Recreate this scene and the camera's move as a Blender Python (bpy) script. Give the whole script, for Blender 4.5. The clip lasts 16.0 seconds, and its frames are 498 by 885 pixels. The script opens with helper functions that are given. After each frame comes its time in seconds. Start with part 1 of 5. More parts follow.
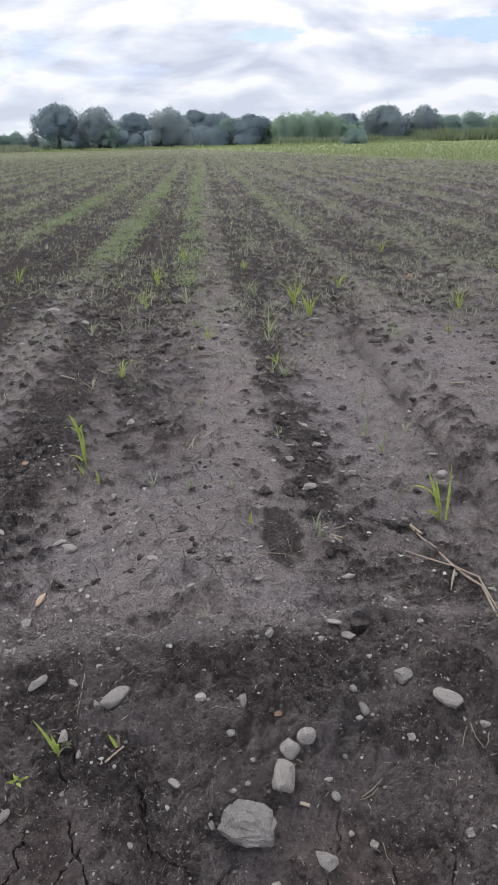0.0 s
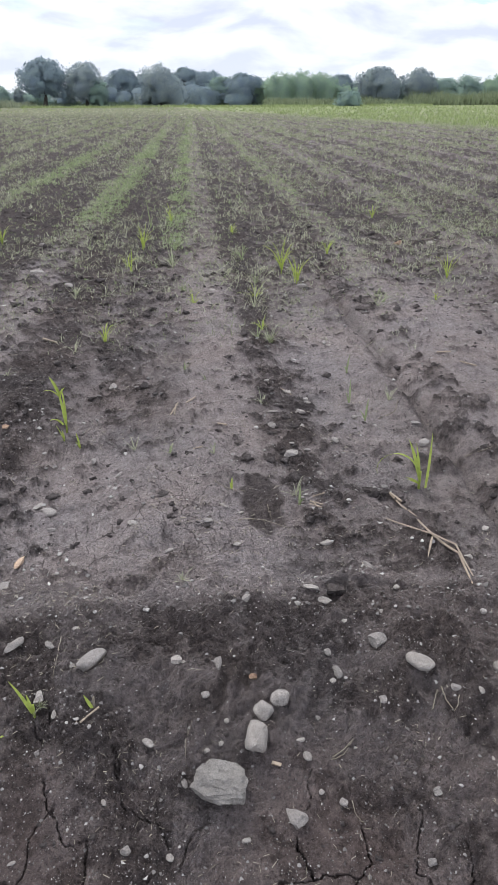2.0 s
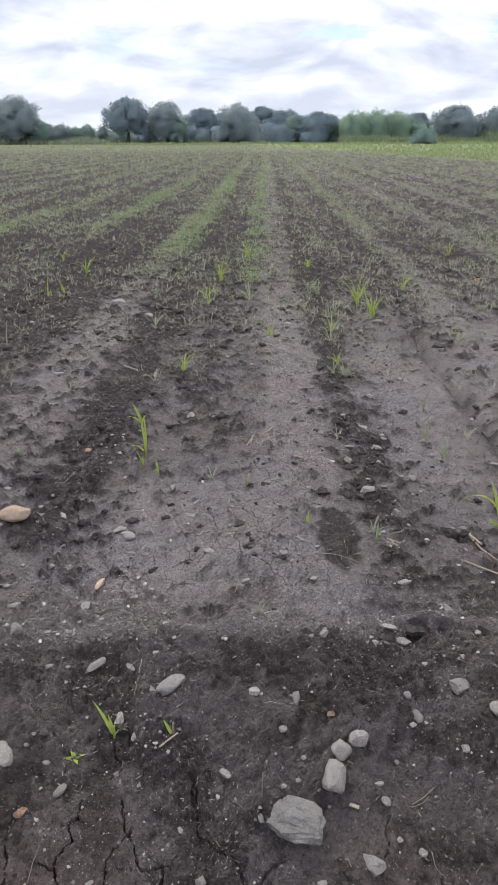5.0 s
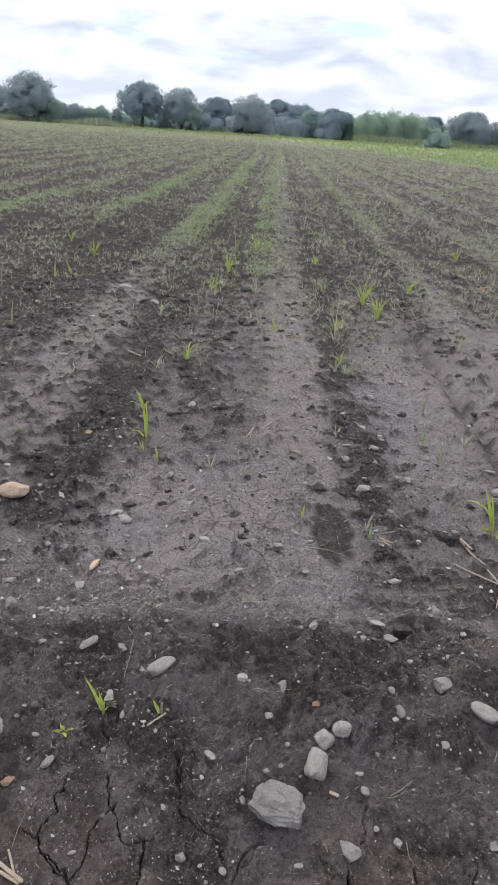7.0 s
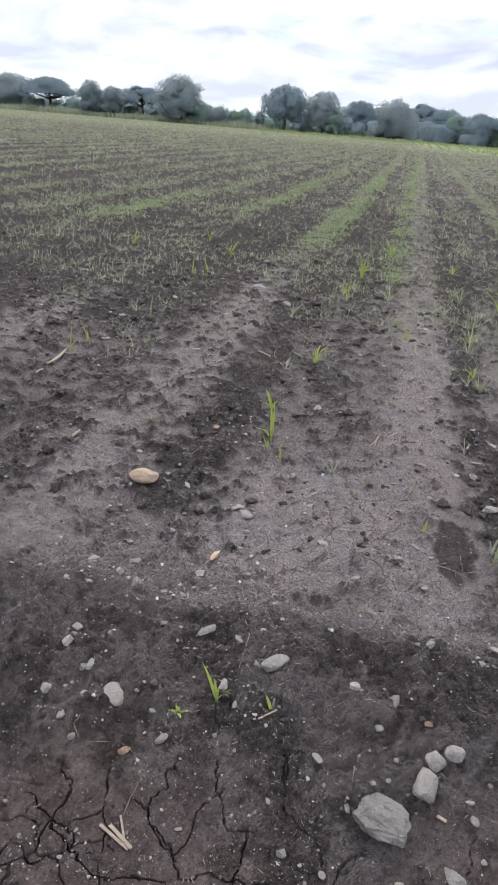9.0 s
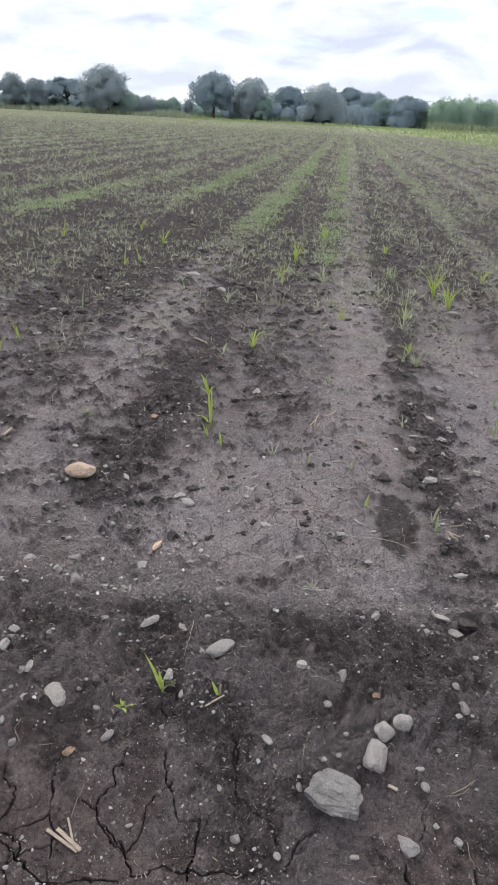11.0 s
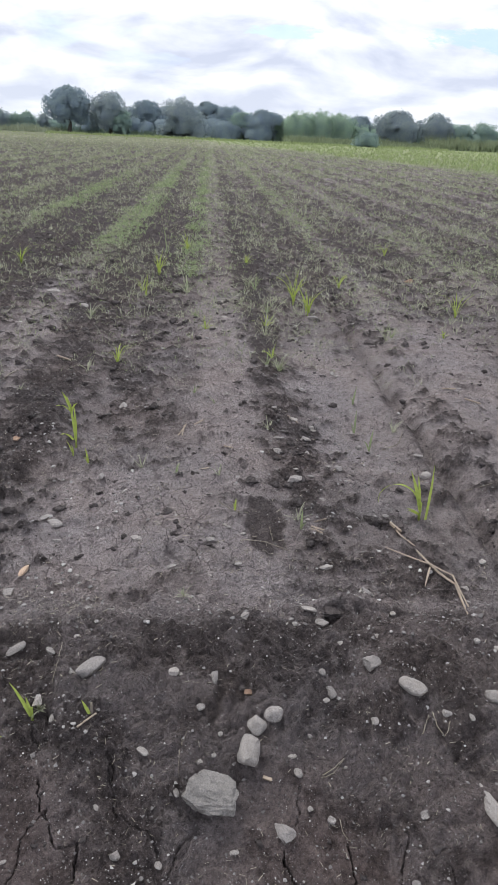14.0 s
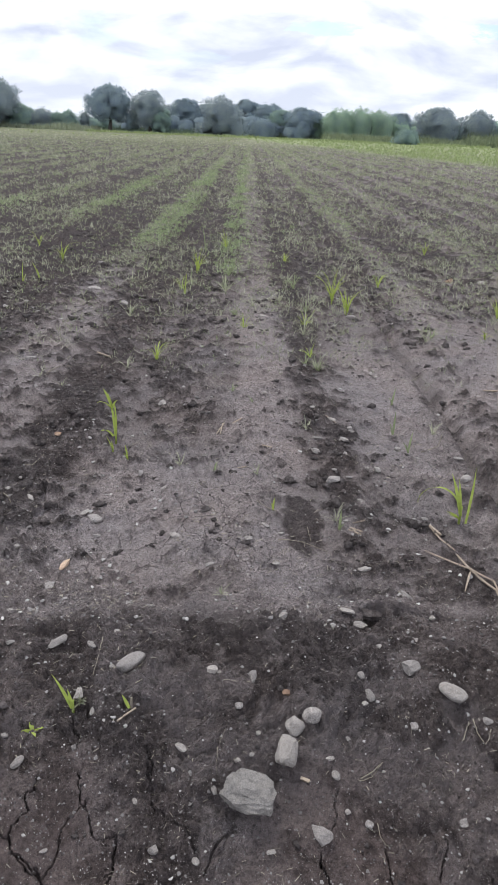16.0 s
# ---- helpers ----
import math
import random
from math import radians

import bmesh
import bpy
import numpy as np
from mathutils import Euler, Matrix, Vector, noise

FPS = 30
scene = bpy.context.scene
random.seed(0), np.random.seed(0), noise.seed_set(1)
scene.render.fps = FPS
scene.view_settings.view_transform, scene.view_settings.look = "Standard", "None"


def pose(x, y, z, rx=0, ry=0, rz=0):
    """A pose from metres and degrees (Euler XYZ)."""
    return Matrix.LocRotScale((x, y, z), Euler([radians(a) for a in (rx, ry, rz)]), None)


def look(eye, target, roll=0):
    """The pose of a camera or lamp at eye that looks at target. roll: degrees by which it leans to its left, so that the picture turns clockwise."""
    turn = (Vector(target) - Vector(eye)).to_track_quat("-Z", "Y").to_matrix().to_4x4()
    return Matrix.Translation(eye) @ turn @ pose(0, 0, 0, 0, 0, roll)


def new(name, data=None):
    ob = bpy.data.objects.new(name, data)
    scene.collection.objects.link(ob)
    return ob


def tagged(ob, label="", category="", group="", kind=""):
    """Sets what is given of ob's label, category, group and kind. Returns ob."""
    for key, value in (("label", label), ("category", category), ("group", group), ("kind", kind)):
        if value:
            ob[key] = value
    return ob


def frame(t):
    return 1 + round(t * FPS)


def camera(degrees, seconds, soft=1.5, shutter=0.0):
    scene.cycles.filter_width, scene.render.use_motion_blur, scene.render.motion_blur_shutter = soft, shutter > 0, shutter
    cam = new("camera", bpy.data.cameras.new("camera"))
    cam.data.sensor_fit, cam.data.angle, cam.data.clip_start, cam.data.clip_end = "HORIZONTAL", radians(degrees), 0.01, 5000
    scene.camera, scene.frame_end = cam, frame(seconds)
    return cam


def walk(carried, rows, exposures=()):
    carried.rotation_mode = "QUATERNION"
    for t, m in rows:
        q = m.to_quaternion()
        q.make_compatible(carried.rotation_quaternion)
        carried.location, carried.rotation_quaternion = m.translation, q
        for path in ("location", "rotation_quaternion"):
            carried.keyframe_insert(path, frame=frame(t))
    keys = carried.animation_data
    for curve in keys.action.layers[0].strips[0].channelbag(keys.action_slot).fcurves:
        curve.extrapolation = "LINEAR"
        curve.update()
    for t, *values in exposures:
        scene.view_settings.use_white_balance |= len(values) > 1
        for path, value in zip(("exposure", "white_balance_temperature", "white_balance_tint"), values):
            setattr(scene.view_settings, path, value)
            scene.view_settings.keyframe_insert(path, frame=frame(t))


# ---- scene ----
import itertools

cam = camera(40.2, 16.0, soft=0.7)

EXPOSURES = [(0.0, 0.13), (0.5, 0.33), (1.0, 0.40), (1.6, 0.44), (2.2, 0.46), (3.0, 0.35), (5.0, 0.30), (7.5, 0.40), (8.6, 0.42), (11.0, 0.43), (12.0, 0.52), (12.7, 0.43), (14.5, 0.32), (16.0, 0.38)]
PATH = [
    (0, (0.127, 0.196, 1.579), (0.231, 2.02, 0.766), -1.5),
    (0.5, (0.163, 0.195, 1.579), (0.302, 2.002, 0.733), -2.2),
    (1, (0.166, 0.193, 1.574), (0.299, 1.971, 0.668), -1.5),
    (1.5, (0.167, 0.201, 1.57), (0.307, 1.973, 0.654), -0.9),
    (2, (0.155, 0.203, 1.567), (0.291, 1.984, 0.667), -0.3),
    (2.5, (0.132, 0.187, 1.584), (0.229, 1.988, 0.72), 0.6),
    (3, (0.093, 0.177, 1.595), (0.051, 1.981, 0.734), 0.3),
    (3.5, (0.018, 0.171, 1.597), (-0.186, 1.975, 0.759), 2.3),
    (4, (0.01, 0.182, 1.585), (-0.189, 1.986, 0.746), 1.9),
    (4.5, (0.038, 0.188, 1.58), (-0.012, 2.002, 0.741), 1.1),
    (5, (0.076, 0.185, 1.587), (0.034, 2.009, 0.769), -0.2),
    (5.2, (0.068, 0.188, 1.581), (0.054, 2.013, 0.762), 0.0),
    (7.3, (0.048, 0.142, 1.6), (0.02, 1.955, 0.755), 3.9),
    (7.5, (0.047, 0.139, 1.602), (0.006, 1.942, 0.738), 3.7),
    (8, (0.021, 0.143, 1.597), (-0.166, 1.939, 0.738), 3.7),
    (8.5, (-0.01, 0.131, 1.597), (-0.281, 1.918, 0.741), 4.9),
    (8.7, (-0.015, 0.124, 1.6), (-0.364, 1.9, 0.751), 4.6),
    (10.8, (0.022, 0.144, 1.576), (-0.244, 1.933, 0.723), 3.9),
    (11, (0.038, 0.161, 1.563), (-0.164, 1.952, 0.696), 2.9),
    (11.5, (0.092, 0.175, 1.54), (0.121, 1.967, 0.651), 1.9),
    (12, (0.17, 0.152, 1.557), (0.397, 1.925, 0.66), 1.6),
    (12.5, (0.162, 0.145, 1.572), (0.359, 1.933, 0.698), 1.8),
    (13, (0.126, 0.149, 1.574), (0.22, 1.955, 0.722), 2.6),
    (13.5, (0.125, 0.143, 1.57), (0.232, 1.956, 0.731), 2.6),
    (14, (0.135, 0.133, 1.572), (0.264, 1.951, 0.749), 2.6),
    (14.5, (0.108, 0.119, 1.584), (0.182, 1.941, 0.763), 3.4),
    (15, (0.105, 0.132, 1.576), (0.128, 1.948, 0.737), 3.2),
    (15.5, (0.104, 0.133, 1.574), (0.155, 1.949, 0.739), 3.3),
    (16, (0.106, 0.135, 1.576), (0.139, 1.954, 0.744), 2.4),
]
walk(cam, [(t, look(eye, target, roll)) for t, eye, target, roll in PATH], exposures=EXPOSURES)

# ---- light: a bright broken overcast ----
SUN_HIGH, SUN_ROUND = radians(60), radians(-30)
world = bpy.data.worlds.new("sky")
scene.world = world
world.use_nodes = True
wn, wl = world.node_tree.nodes, world.node_tree.links
wn.clear()
w_out = wn.new("ShaderNodeOutputWorld")
w_back = wn.new("ShaderNodeBackground")
w_sky = wn.new("ShaderNodeTexSky")
w_sky.sky_type, w_sky.sun_disc = "NISHITA", False
w_sky.sun_elevation, w_sky.sun_rotation = SUN_HIGH, SUN_ROUND
w_co = wn.new("ShaderNodeTexCoord")
w_sep = wn.new("ShaderNodeSeparateXYZ")
wl.new(w_co.outputs["Generated"], w_sep.inputs[0])
# the gaps show the clear blue of the higher sky
w_high = wn.new("ShaderNodeVectorMath")
w_high.operation, w_high.inputs[1].default_value = "ADD", (0, 0, 0.5)
wl.new(w_co.outputs["Generated"], w_high.inputs[0])
w_way = wn.new("ShaderNodeVectorMath")
w_way.operation = "NORMALIZE"
wl.new(w_high.outputs[0], w_way.inputs[0])
wl.new(w_way.outputs[0], w_sky.inputs["Vector"])
# the cloud deck as a plane overhead: direction divided by its height
w_up = wn.new("ShaderNodeMath")
w_up.operation, w_up.inputs[1].default_value = "MAXIMUM", 0.0
wl.new(w_sep.outputs["Z"], w_up.inputs[0])
w_add = wn.new("ShaderNodeMath")
w_add.operation, w_add.inputs[1].default_value = "ADD", 0.42
wl.new(w_up.outputs[0], w_add.inputs[0])
w_div = [wn.new("ShaderNodeMath") for _ in range(2)]
for d, axis in zip(w_div, "XY"):
    d.operation = "DIVIDE"
    wl.new(w_sep.outputs[axis], d.inputs[0])
    wl.new(w_add.outputs[0], d.inputs[1])
w_deck = wn.new("ShaderNodeCombineXYZ")
wl.new(w_div[0].outputs[0], w_deck.inputs[0])
wl.new(w_div[1].outputs[0], w_deck.inputs[1])


def world_noise(scale, detail, rough, stretch, shift):
    m = wn.new("ShaderNodeMapping")
    m.inputs["Scale"].default_value = stretch
    m.inputs["Location"].default_value = shift
    wl.new(w_deck.outputs[0], m.inputs["Vector"])
    n = wn.new("ShaderNodeTexNoise")
    n.inputs["Scale"].default_value, n.inputs["Detail"].default_value, n.inputs["Roughness"].default_value = scale, detail, rough
    wl.new(m.outputs[0], n.inputs["Vector"])
    return n


def world_ramp(source, stops):
    r = wn.new("ShaderNodeValToRGB")
    while len(r.color_ramp.elements) < len(stops):
        r.color_ramp.elements.new(0.5)
    for e, (p, c) in zip(r.color_ramp.elements, stops):
        e.position, e.color = p, (*c, 1)
    wl.new(source, r.inputs[0])
    return r


# heaped clouds: the deck's thickness, and lit tops over shaded bases by how fast it thins upward
CLOUD = (3.0, 6, 0.50, (1.15, 1.6, 1))
w_cloud = world_noise(*CLOUD, (2.3, 0.4, 0))
w_above = world_noise(*CLOUD, (2.3, 0.4 - 0.105, 0))
for cloud in (w_cloud, w_above):
    cloud.inputs["Distortion"].default_value = 0.35
w_slope = wn.new("ShaderNodeMath")
w_slope.operation = "SUBTRACT"
wl.new(w_cloud.outputs["Fac"], w_slope.inputs[0])
wl.new(w_above.outputs["Fac"], w_slope.inputs[1])
w_light = wn.new("ShaderNodeMath")
w_light.operation, w_light.inputs[1].default_value = "MULTIPLY_ADD", 0.9
wl.new(w_slope.outputs[0], w_light.inputs[0])
wl.new(w_cloud.outputs["Fac"], w_light.inputs[2])
w_tone = world_ramp(w_light.outputs[0], [(0.28, (0.56, 0.61, 0.76)), (0.42, (0.71, 0.755, 0.88)), (0.53, (0.83, 0.865, 0.965)), (0.66, (1.02, 1.03, 1.08))])
w_gap = world_noise(1.1, 6, 0.55, (1.0, 1.3, 1), (6.2, 3.7, 0))
w_mask = world_ramp(w_gap.outputs["Fac"], [(0.33, (0, 0, 0)), (0.41, (1, 1, 1))])
w_sc = wn.new("ShaderNodeVectorMath")
w_sc.operation = "SCALE"
w_sc.inputs["Scale"].default_value = 0.24
wl.new(w_sky.outputs[0], w_sc.inputs[0])
w_mix = wn.new("ShaderNodeMix")
w_mix.data_type = "RGBA"
# no gaps low down, where the deck is seen edge-on
w_low = wn.new("ShaderNodeMapRange")
w_low.inputs["From Min"].default_value, w_low.inputs["From Max"].default_value = 0.06, 0.20
w_low.inputs["To Min"].default_value, w_low.inputs["To Max"].default_value = 1.0, 0.0
wl.new(w_sep.outputs["Z"], w_low.inputs["Value"])
w_max = wn.new("ShaderNodeMath")
w_max.operation = "MAXIMUM"
wl.new(w_mask.outputs[0], w_max.inputs[0])
wl.new(w_low.outputs[0], w_max.inputs[1])
# a thin place in the deck where blue sky shows
w_open = None
for gx, gz, wide, high in ((0.375, 0.118, 0.115, 0.017), (0.095, 0.120, 0.060, 0.008)):
    parts = []
    for axis, at, span in (("X", gx, wide), ("Z", gz, high)):
        sq = wn.new("ShaderNodeMapRange")
        sq.clamp = False
        sq.inputs["From Min"].default_value, sq.inputs["From Max"].default_value = at, at + span
        wl.new(w_sep.outputs[axis], sq.inputs["Value"])
        power = wn.new("ShaderNodeMath")
        power.operation = "MULTIPLY"
        wl.new(sq.outputs[0], power.inputs[0])
        wl.new(sq.outputs[0], power.inputs[1])
        parts.append(power)
    ring = wn.new("ShaderNodeMath")
    ring.operation = "ADD"
    wl.new(parts[0].outputs[0], ring.inputs[0])
    wl.new(parts[1].outputs[0], ring.inputs[1])
    torn = wn.new("ShaderNodeMath")
    torn.operation, torn.inputs[1].default_value = "MULTIPLY_ADD", 5.0
    wl.new(world_noise(9.0, 7, 0.62, (1.0, 1.6, 1), (1.0, 5.0, 0)).outputs["Fac"], torn.inputs[0])
    wl.new(ring.outputs[0], torn.inputs[2])
    edge = wn.new("ShaderNodeMapRange")
    edge.inputs["From Min"].default_value, edge.inputs["From Max"].default_value = 2.9, 3.4
    edge.inputs["To Min"].default_value = 0.30
    wl.new(torn.outputs[0], edge.inputs["Value"])
    w_least = wn.new("ShaderNodeMath")
    w_least.operation = "MINIMUM"
    wl.new((w_open or w_max).outputs[0], w_least.inputs[0])
    wl.new(edge.outputs[0], w_least.inputs[1])
    w_open = w_least
wl.new(w_open.outputs[0], w_mix.inputs[0])
wl.new(w_sc.outputs[0], w_mix.inputs[6])
# thin bright mist towards the horizon
w_far = wn.new("ShaderNodeMapRange")
w_far.inputs["From Min"].default_value, w_far.inputs["From Max"].default_value = 0.0, 0.13
w_far.inputs["To Min"].default_value, w_far.inputs["To Max"].default_value = 0.6, 0.0
wl.new(w_sep.outputs["Z"], w_far.inputs["Value"])
w_mist = wn.new("ShaderNodeMix")
w_mist.data_type = "RGBA"
w_mist.inputs[7].default_value = (0.72, 0.77, 0.86, 1)
wl.new(w_far.outputs[0], w_mist.inputs[0])
wl.new(w_tone.outputs[0], w_mist.inputs[6])
wl.new(w_mist.outputs[2], w_mix.inputs[7])
wl.new(w_mix.outputs[2], w_back.inputs["Color"])
w_back.inputs["Strength"].default_value = 0.95
wl.new(w_back.outputs[0], w_out.inputs[0])

sun = new("sun", bpy.data.lights.new("sun", "SUN"))
sun.data.energy, sun.data.angle, sun.data.color = 1.4, radians(14), (1.0, 0.97, 0.93)
SUN_WAY = Vector((math.sin(SUN_ROUND) * math.cos(SUN_HIGH), math.cos(SUN_ROUND) * math.cos(SUN_HIGH), math.sin(SUN_HIGH)))
sun.matrix_world = look(SUN_WAY * 60, (0, 0, 0))


# ---- materials ----
class Mat:
    """A node material under construction: a principled surface and short ways to add nodes."""

    def __init__(self, name, rough=0.9):
        self.mat = bpy.data.materials.new(name)
        self.mat.use_nodes = True
        self.n, self.l = self.mat.node_tree.nodes, self.mat.node_tree.links
        self.bsdf = self.n["Principled BSDF"]
        self.bsdf.inputs["Roughness"].default_value = rough
        self.bsdf.inputs["Specular IOR Level"].default_value = 0.3
        self.co = self.n.new("ShaderNodeTexCoord")

    def noise(self, scale, detail=4, rough=0.55, stretch=None, where="Object"):
        t = self.n.new("ShaderNodeTexNoise")
        t.inputs["Scale"].default_value, t.inputs["Detail"].default_value, t.inputs["Roughness"].default_value = scale, detail, rough
        source = self.co.outputs[where]
        if stretch:
            m = self.n.new("ShaderNodeMapping")
            m.inputs["Scale"].default_value = stretch
            self.l.new(source, m.inputs["Vector"])
            source = m.outputs[0]
        self.l.new(source, t.inputs["Vector"])
        return t.outputs["Fac"]

    def ramp(self, source, stops):
        r = self.n.new("ShaderNodeValToRGB")
        while len(r.color_ramp.elements) < len(stops):
            r.color_ramp.elements.new(0.5)
        for e, (p, c) in zip(r.color_ramp.elements, stops):
            e.position, e.color = p, (*(c if isinstance(c, tuple) else (c, c, c)), 1)
        self.l.new(source, r.inputs[0])
        return r.outputs[0]

    def mix(self, fac, a, b, blend="MIX"):
        m = self.n.new("ShaderNodeMix")
        m.data_type, m.blend_type = "RGBA", blend
        for key, v in (("Factor", fac), ("A", a), ("B", b)):
            sockets = [s for s in m.inputs if s.name == key and (s.type == "RGBA" or (key == "Factor" and s.type == "VALUE"))]
            if isinstance(v, (int, float)):
                sockets[0].default_value = v
            elif isinstance(v, tuple):
                sockets[0].default_value = (*v, 1)
            else:
                self.l.new(v, sockets[0])
        return [s for s in m.outputs if s.type == "RGBA"][0]

    def attribute(self, name):
        a = self.n.new("ShaderNodeAttribute")
        a.attribute_name = name
        return a.outputs["Fac"]

    def per_object(self):
        return self.n.new("ShaderNodeObjectInfo").outputs["Random"]

    def per_island(self):
        return self.n.new("ShaderNodeNewGeometry").outputs["Random Per Island"]

    def colour(self, source):
        self.l.new(source, self.bsdf.inputs["Base Color"])

    def bump(self, source, strength, distance, below=None):
        b = self.n.new("ShaderNodeBump")
        b.inputs["Strength"].default_value, b.inputs["Distance"].default_value = strength, distance
        self.l.new(source, b.inputs["Height"])
        if below:
            self.l.new(below, b.inputs["Normal"])
        self.l.new(b.outputs[0], self.bsdf.inputs["Normal"])
        return b.outputs[0]


def soil_material():
    m = Mat("soil", 0.95)
    m.bsdf.inputs["Specular IOR Level"].default_value = 0.12
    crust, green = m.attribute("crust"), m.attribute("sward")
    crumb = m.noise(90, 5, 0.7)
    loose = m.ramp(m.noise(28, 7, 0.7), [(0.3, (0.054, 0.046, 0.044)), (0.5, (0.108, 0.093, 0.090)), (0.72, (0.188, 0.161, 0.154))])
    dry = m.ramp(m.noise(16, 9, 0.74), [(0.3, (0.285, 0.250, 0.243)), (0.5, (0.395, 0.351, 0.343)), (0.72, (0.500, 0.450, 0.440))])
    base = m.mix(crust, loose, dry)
    # crumbs: dark specks and pale grit
    base = m.mix(0.75, base, m.ramp(crumb, [(0.34, (0.44, 0.43, 0.43)), (0.45, (0.94, 0.94, 0.94)), (0.62, (1.25, 1.25, 1.24))]), "MULTIPLY")
    base = m.mix(0.8, base, m.ramp(m.noise(420, 3, 0.6), [(0.36, (0.72, 0.72, 0.72)), (0.5, (1.0, 1.0, 1.0)), (0.64, (1.28, 1.27, 1.26))]), "MULTIPLY")
    grit = m.ramp(m.noise(300, 3, 0.6), [(0.63, 0.0), (0.71, 1.0)])
    base = m.mix(grit, base, (0.24, 0.225, 0.21))
    # hairline shrinkage cracks in the washed crusts
    bent = m.n.new("ShaderNodeVectorMath")
    bent.operation = "ADD"
    wobble = m.n.new("ShaderNodeTexNoise")
    wobble.inputs["Scale"].default_value, wobble.inputs["Detail"].default_value = 14, 3
    m.l.new(m.co.outputs["Object"], wobble.inputs["Vector"])
    small = m.n.new("ShaderNodeVectorMath")
    small.operation = "SCALE"
    small.inputs["Scale"].default_value = 0.09
    m.l.new(wobble.outputs["Color"], small.inputs[0])
    m.l.new(m.co.outputs["Object"], bent.inputs[0])
    m.l.new(small.outputs[0], bent.inputs[1])
    cell = m.n.new("ShaderNodeTexVoronoi")
    cell.feature, cell.voronoi_dimensions = "DISTANCE_TO_EDGE", "2D"
    cell.inputs["Scale"].default_value = 7.5
    m.l.new(bent.outputs[0], cell.inputs["Vector"])
    hair = m.ramp(cell.outputs["Distance"], [(0.012, 1.0), (0.026, 0.0)])
    hair = m.mix(1.0, hair, m.attribute("dried"), "MULTIPLY")
    base = m.mix(hair, base, (0.030, 0.026, 0.025))
    # brownish and greyish drifts
    drift = m.ramp(m.noise(1.7, 3, 0.5), [(0.35, (0.95, 0.955, 0.99)), (0.65, (1.06, 1.0, 0.975))])
    base = m.mix(0.7, base, drift, "MULTIPLY")
    base = m.mix(m.attribute("clay"), base, m.mix(1.0, base, (0.93, 0.86, 0.83), "MULTIPLY"))
    turf = m.ramp(m.noise(0.35, 5, 0.6, (1, 0.35, 1)), [(0.35, (0.24, 0.285, 0.13)), (0.65, (0.35, 0.40, 0.20))])
    base = m.mix(green, base, turf)
    m.colour(base)
    # crumbly above, smooth clay on the ditch floor
    clay = m.ramp(m.attribute("clay"), [(0.0, 0.0), (1.0, 0.72)])
    low = m.bump(m.mix(clay, m.noise(55, 8, 0.75), (0.5, 0.5, 0.5)), 1.0, 0.05)
    m.bump(m.mix(clay, m.noise(190, 5, 0.7), (0.5, 0.5, 0.5)), 1.0, 0.020, low)
    return m.mat


def stone_material(name, dark, mid, light, speck=0.5):
    m = Mat(name, 0.85)
    body = m.ramp(m.noise(22, 8, 0.7), [(0.25, dark), (0.52, mid), (0.78, light)])
    spot = m.ramp(m.noise(330, 4, 0.65), [(0.36, (0.5, 0.5, 0.5)), (0.5, (0.97, 0.97, 0.97)), (0.64, (1.3, 1.3, 1.3))])
    body = m.mix(speck, body, spot, "MULTIPLY")
    tone = m.ramp(m.per_object(), [(0.0, (0.83, 0.79, 0.76)), (0.5, (1.03, 0.98, 0.93)), (1.0, (1.22, 1.15, 1.07))])
    body = m.mix(1.0, body, tone, "MULTIPLY")
    m.colour(body)
    low = m.bump(m.noise(45, 8, 0.7), 0.8, 0.025)
    m.bump(m.noise(190, 4, 0.6), 0.25, 0.003, low)
    return m.mat


def let_through(m, colour, share):
    """Leaves that let some light through."""
    t = m.n.new("ShaderNodeBsdfTranslucent")
    m.l.new(colour, t.inputs["Color"])
    mix = m.n.new("ShaderNodeMixShader")
    mix.inputs[0].default_value = share
    m.l.new(m.bsdf.outputs[0], mix.inputs[1])
    m.l.new(t.outputs[0], mix.inputs[2])
    m.l.new(mix.outputs[0], m.n["Material Output"].inputs["Surface"])


def blade_material(name, young, old, rough=0.55, spread=1.0):
    m = Mat(name, rough)
    tone = m.ramp(m.per_island(), [(0.0, old), (0.45, tuple((a + b) / 2 for a, b in zip(young, old))), (1.0, young)])
    vein = m.ramp(m.noise(40, 3, 0.5), [(0.3, (0.8, 0.8, 0.8)), (0.7, (1.15, 1.15, 1.1))])
    body = m.mix(spread, tone, vein, "MULTIPLY")
    m.colour(body)
    let_through(m, body, 0.35)
    return m.mat


def plain_material(name, stops, scale, rough=0.85, bump=0.3, stretch=None):
    m = Mat(name, rough)
    m.colour(m.ramp(m.noise(scale, 5, 0.6, stretch), stops))
    m.bump(m.noise(scale * 4, 4, 0.6, stretch), bump, 0.004)
    return m.mat


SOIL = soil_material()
GREY_STONE = stone_material("grey_stone", (0.262, 0.255, 0.248), (0.354, 0.342, 0.335), (0.447, 0.432, 0.423))
ROCK_STONE = stone_material("rock_stone", (0.224, 0.220, 0.213), (0.325, 0.319, 0.311), (0.426, 0.420, 0.409), 0.6)
PALE_STONE = stone_material("pale_stone", (0.311, 0.301, 0.294), (0.417, 0.403, 0.395), (0.521, 0.502, 0.493))
SPECKLED_STONE = stone_material("speckled_stone", (0.259, 0.251, 0.246), (0.441, 0.426, 0.417), (0.623, 0.603, 0.590), 0.95)
ORANGE_STONE = stone_material("orange_stone", (0.52, 0.38, 0.28), (0.68, 0.53, 0.41), (0.76, 0.64, 0.52))
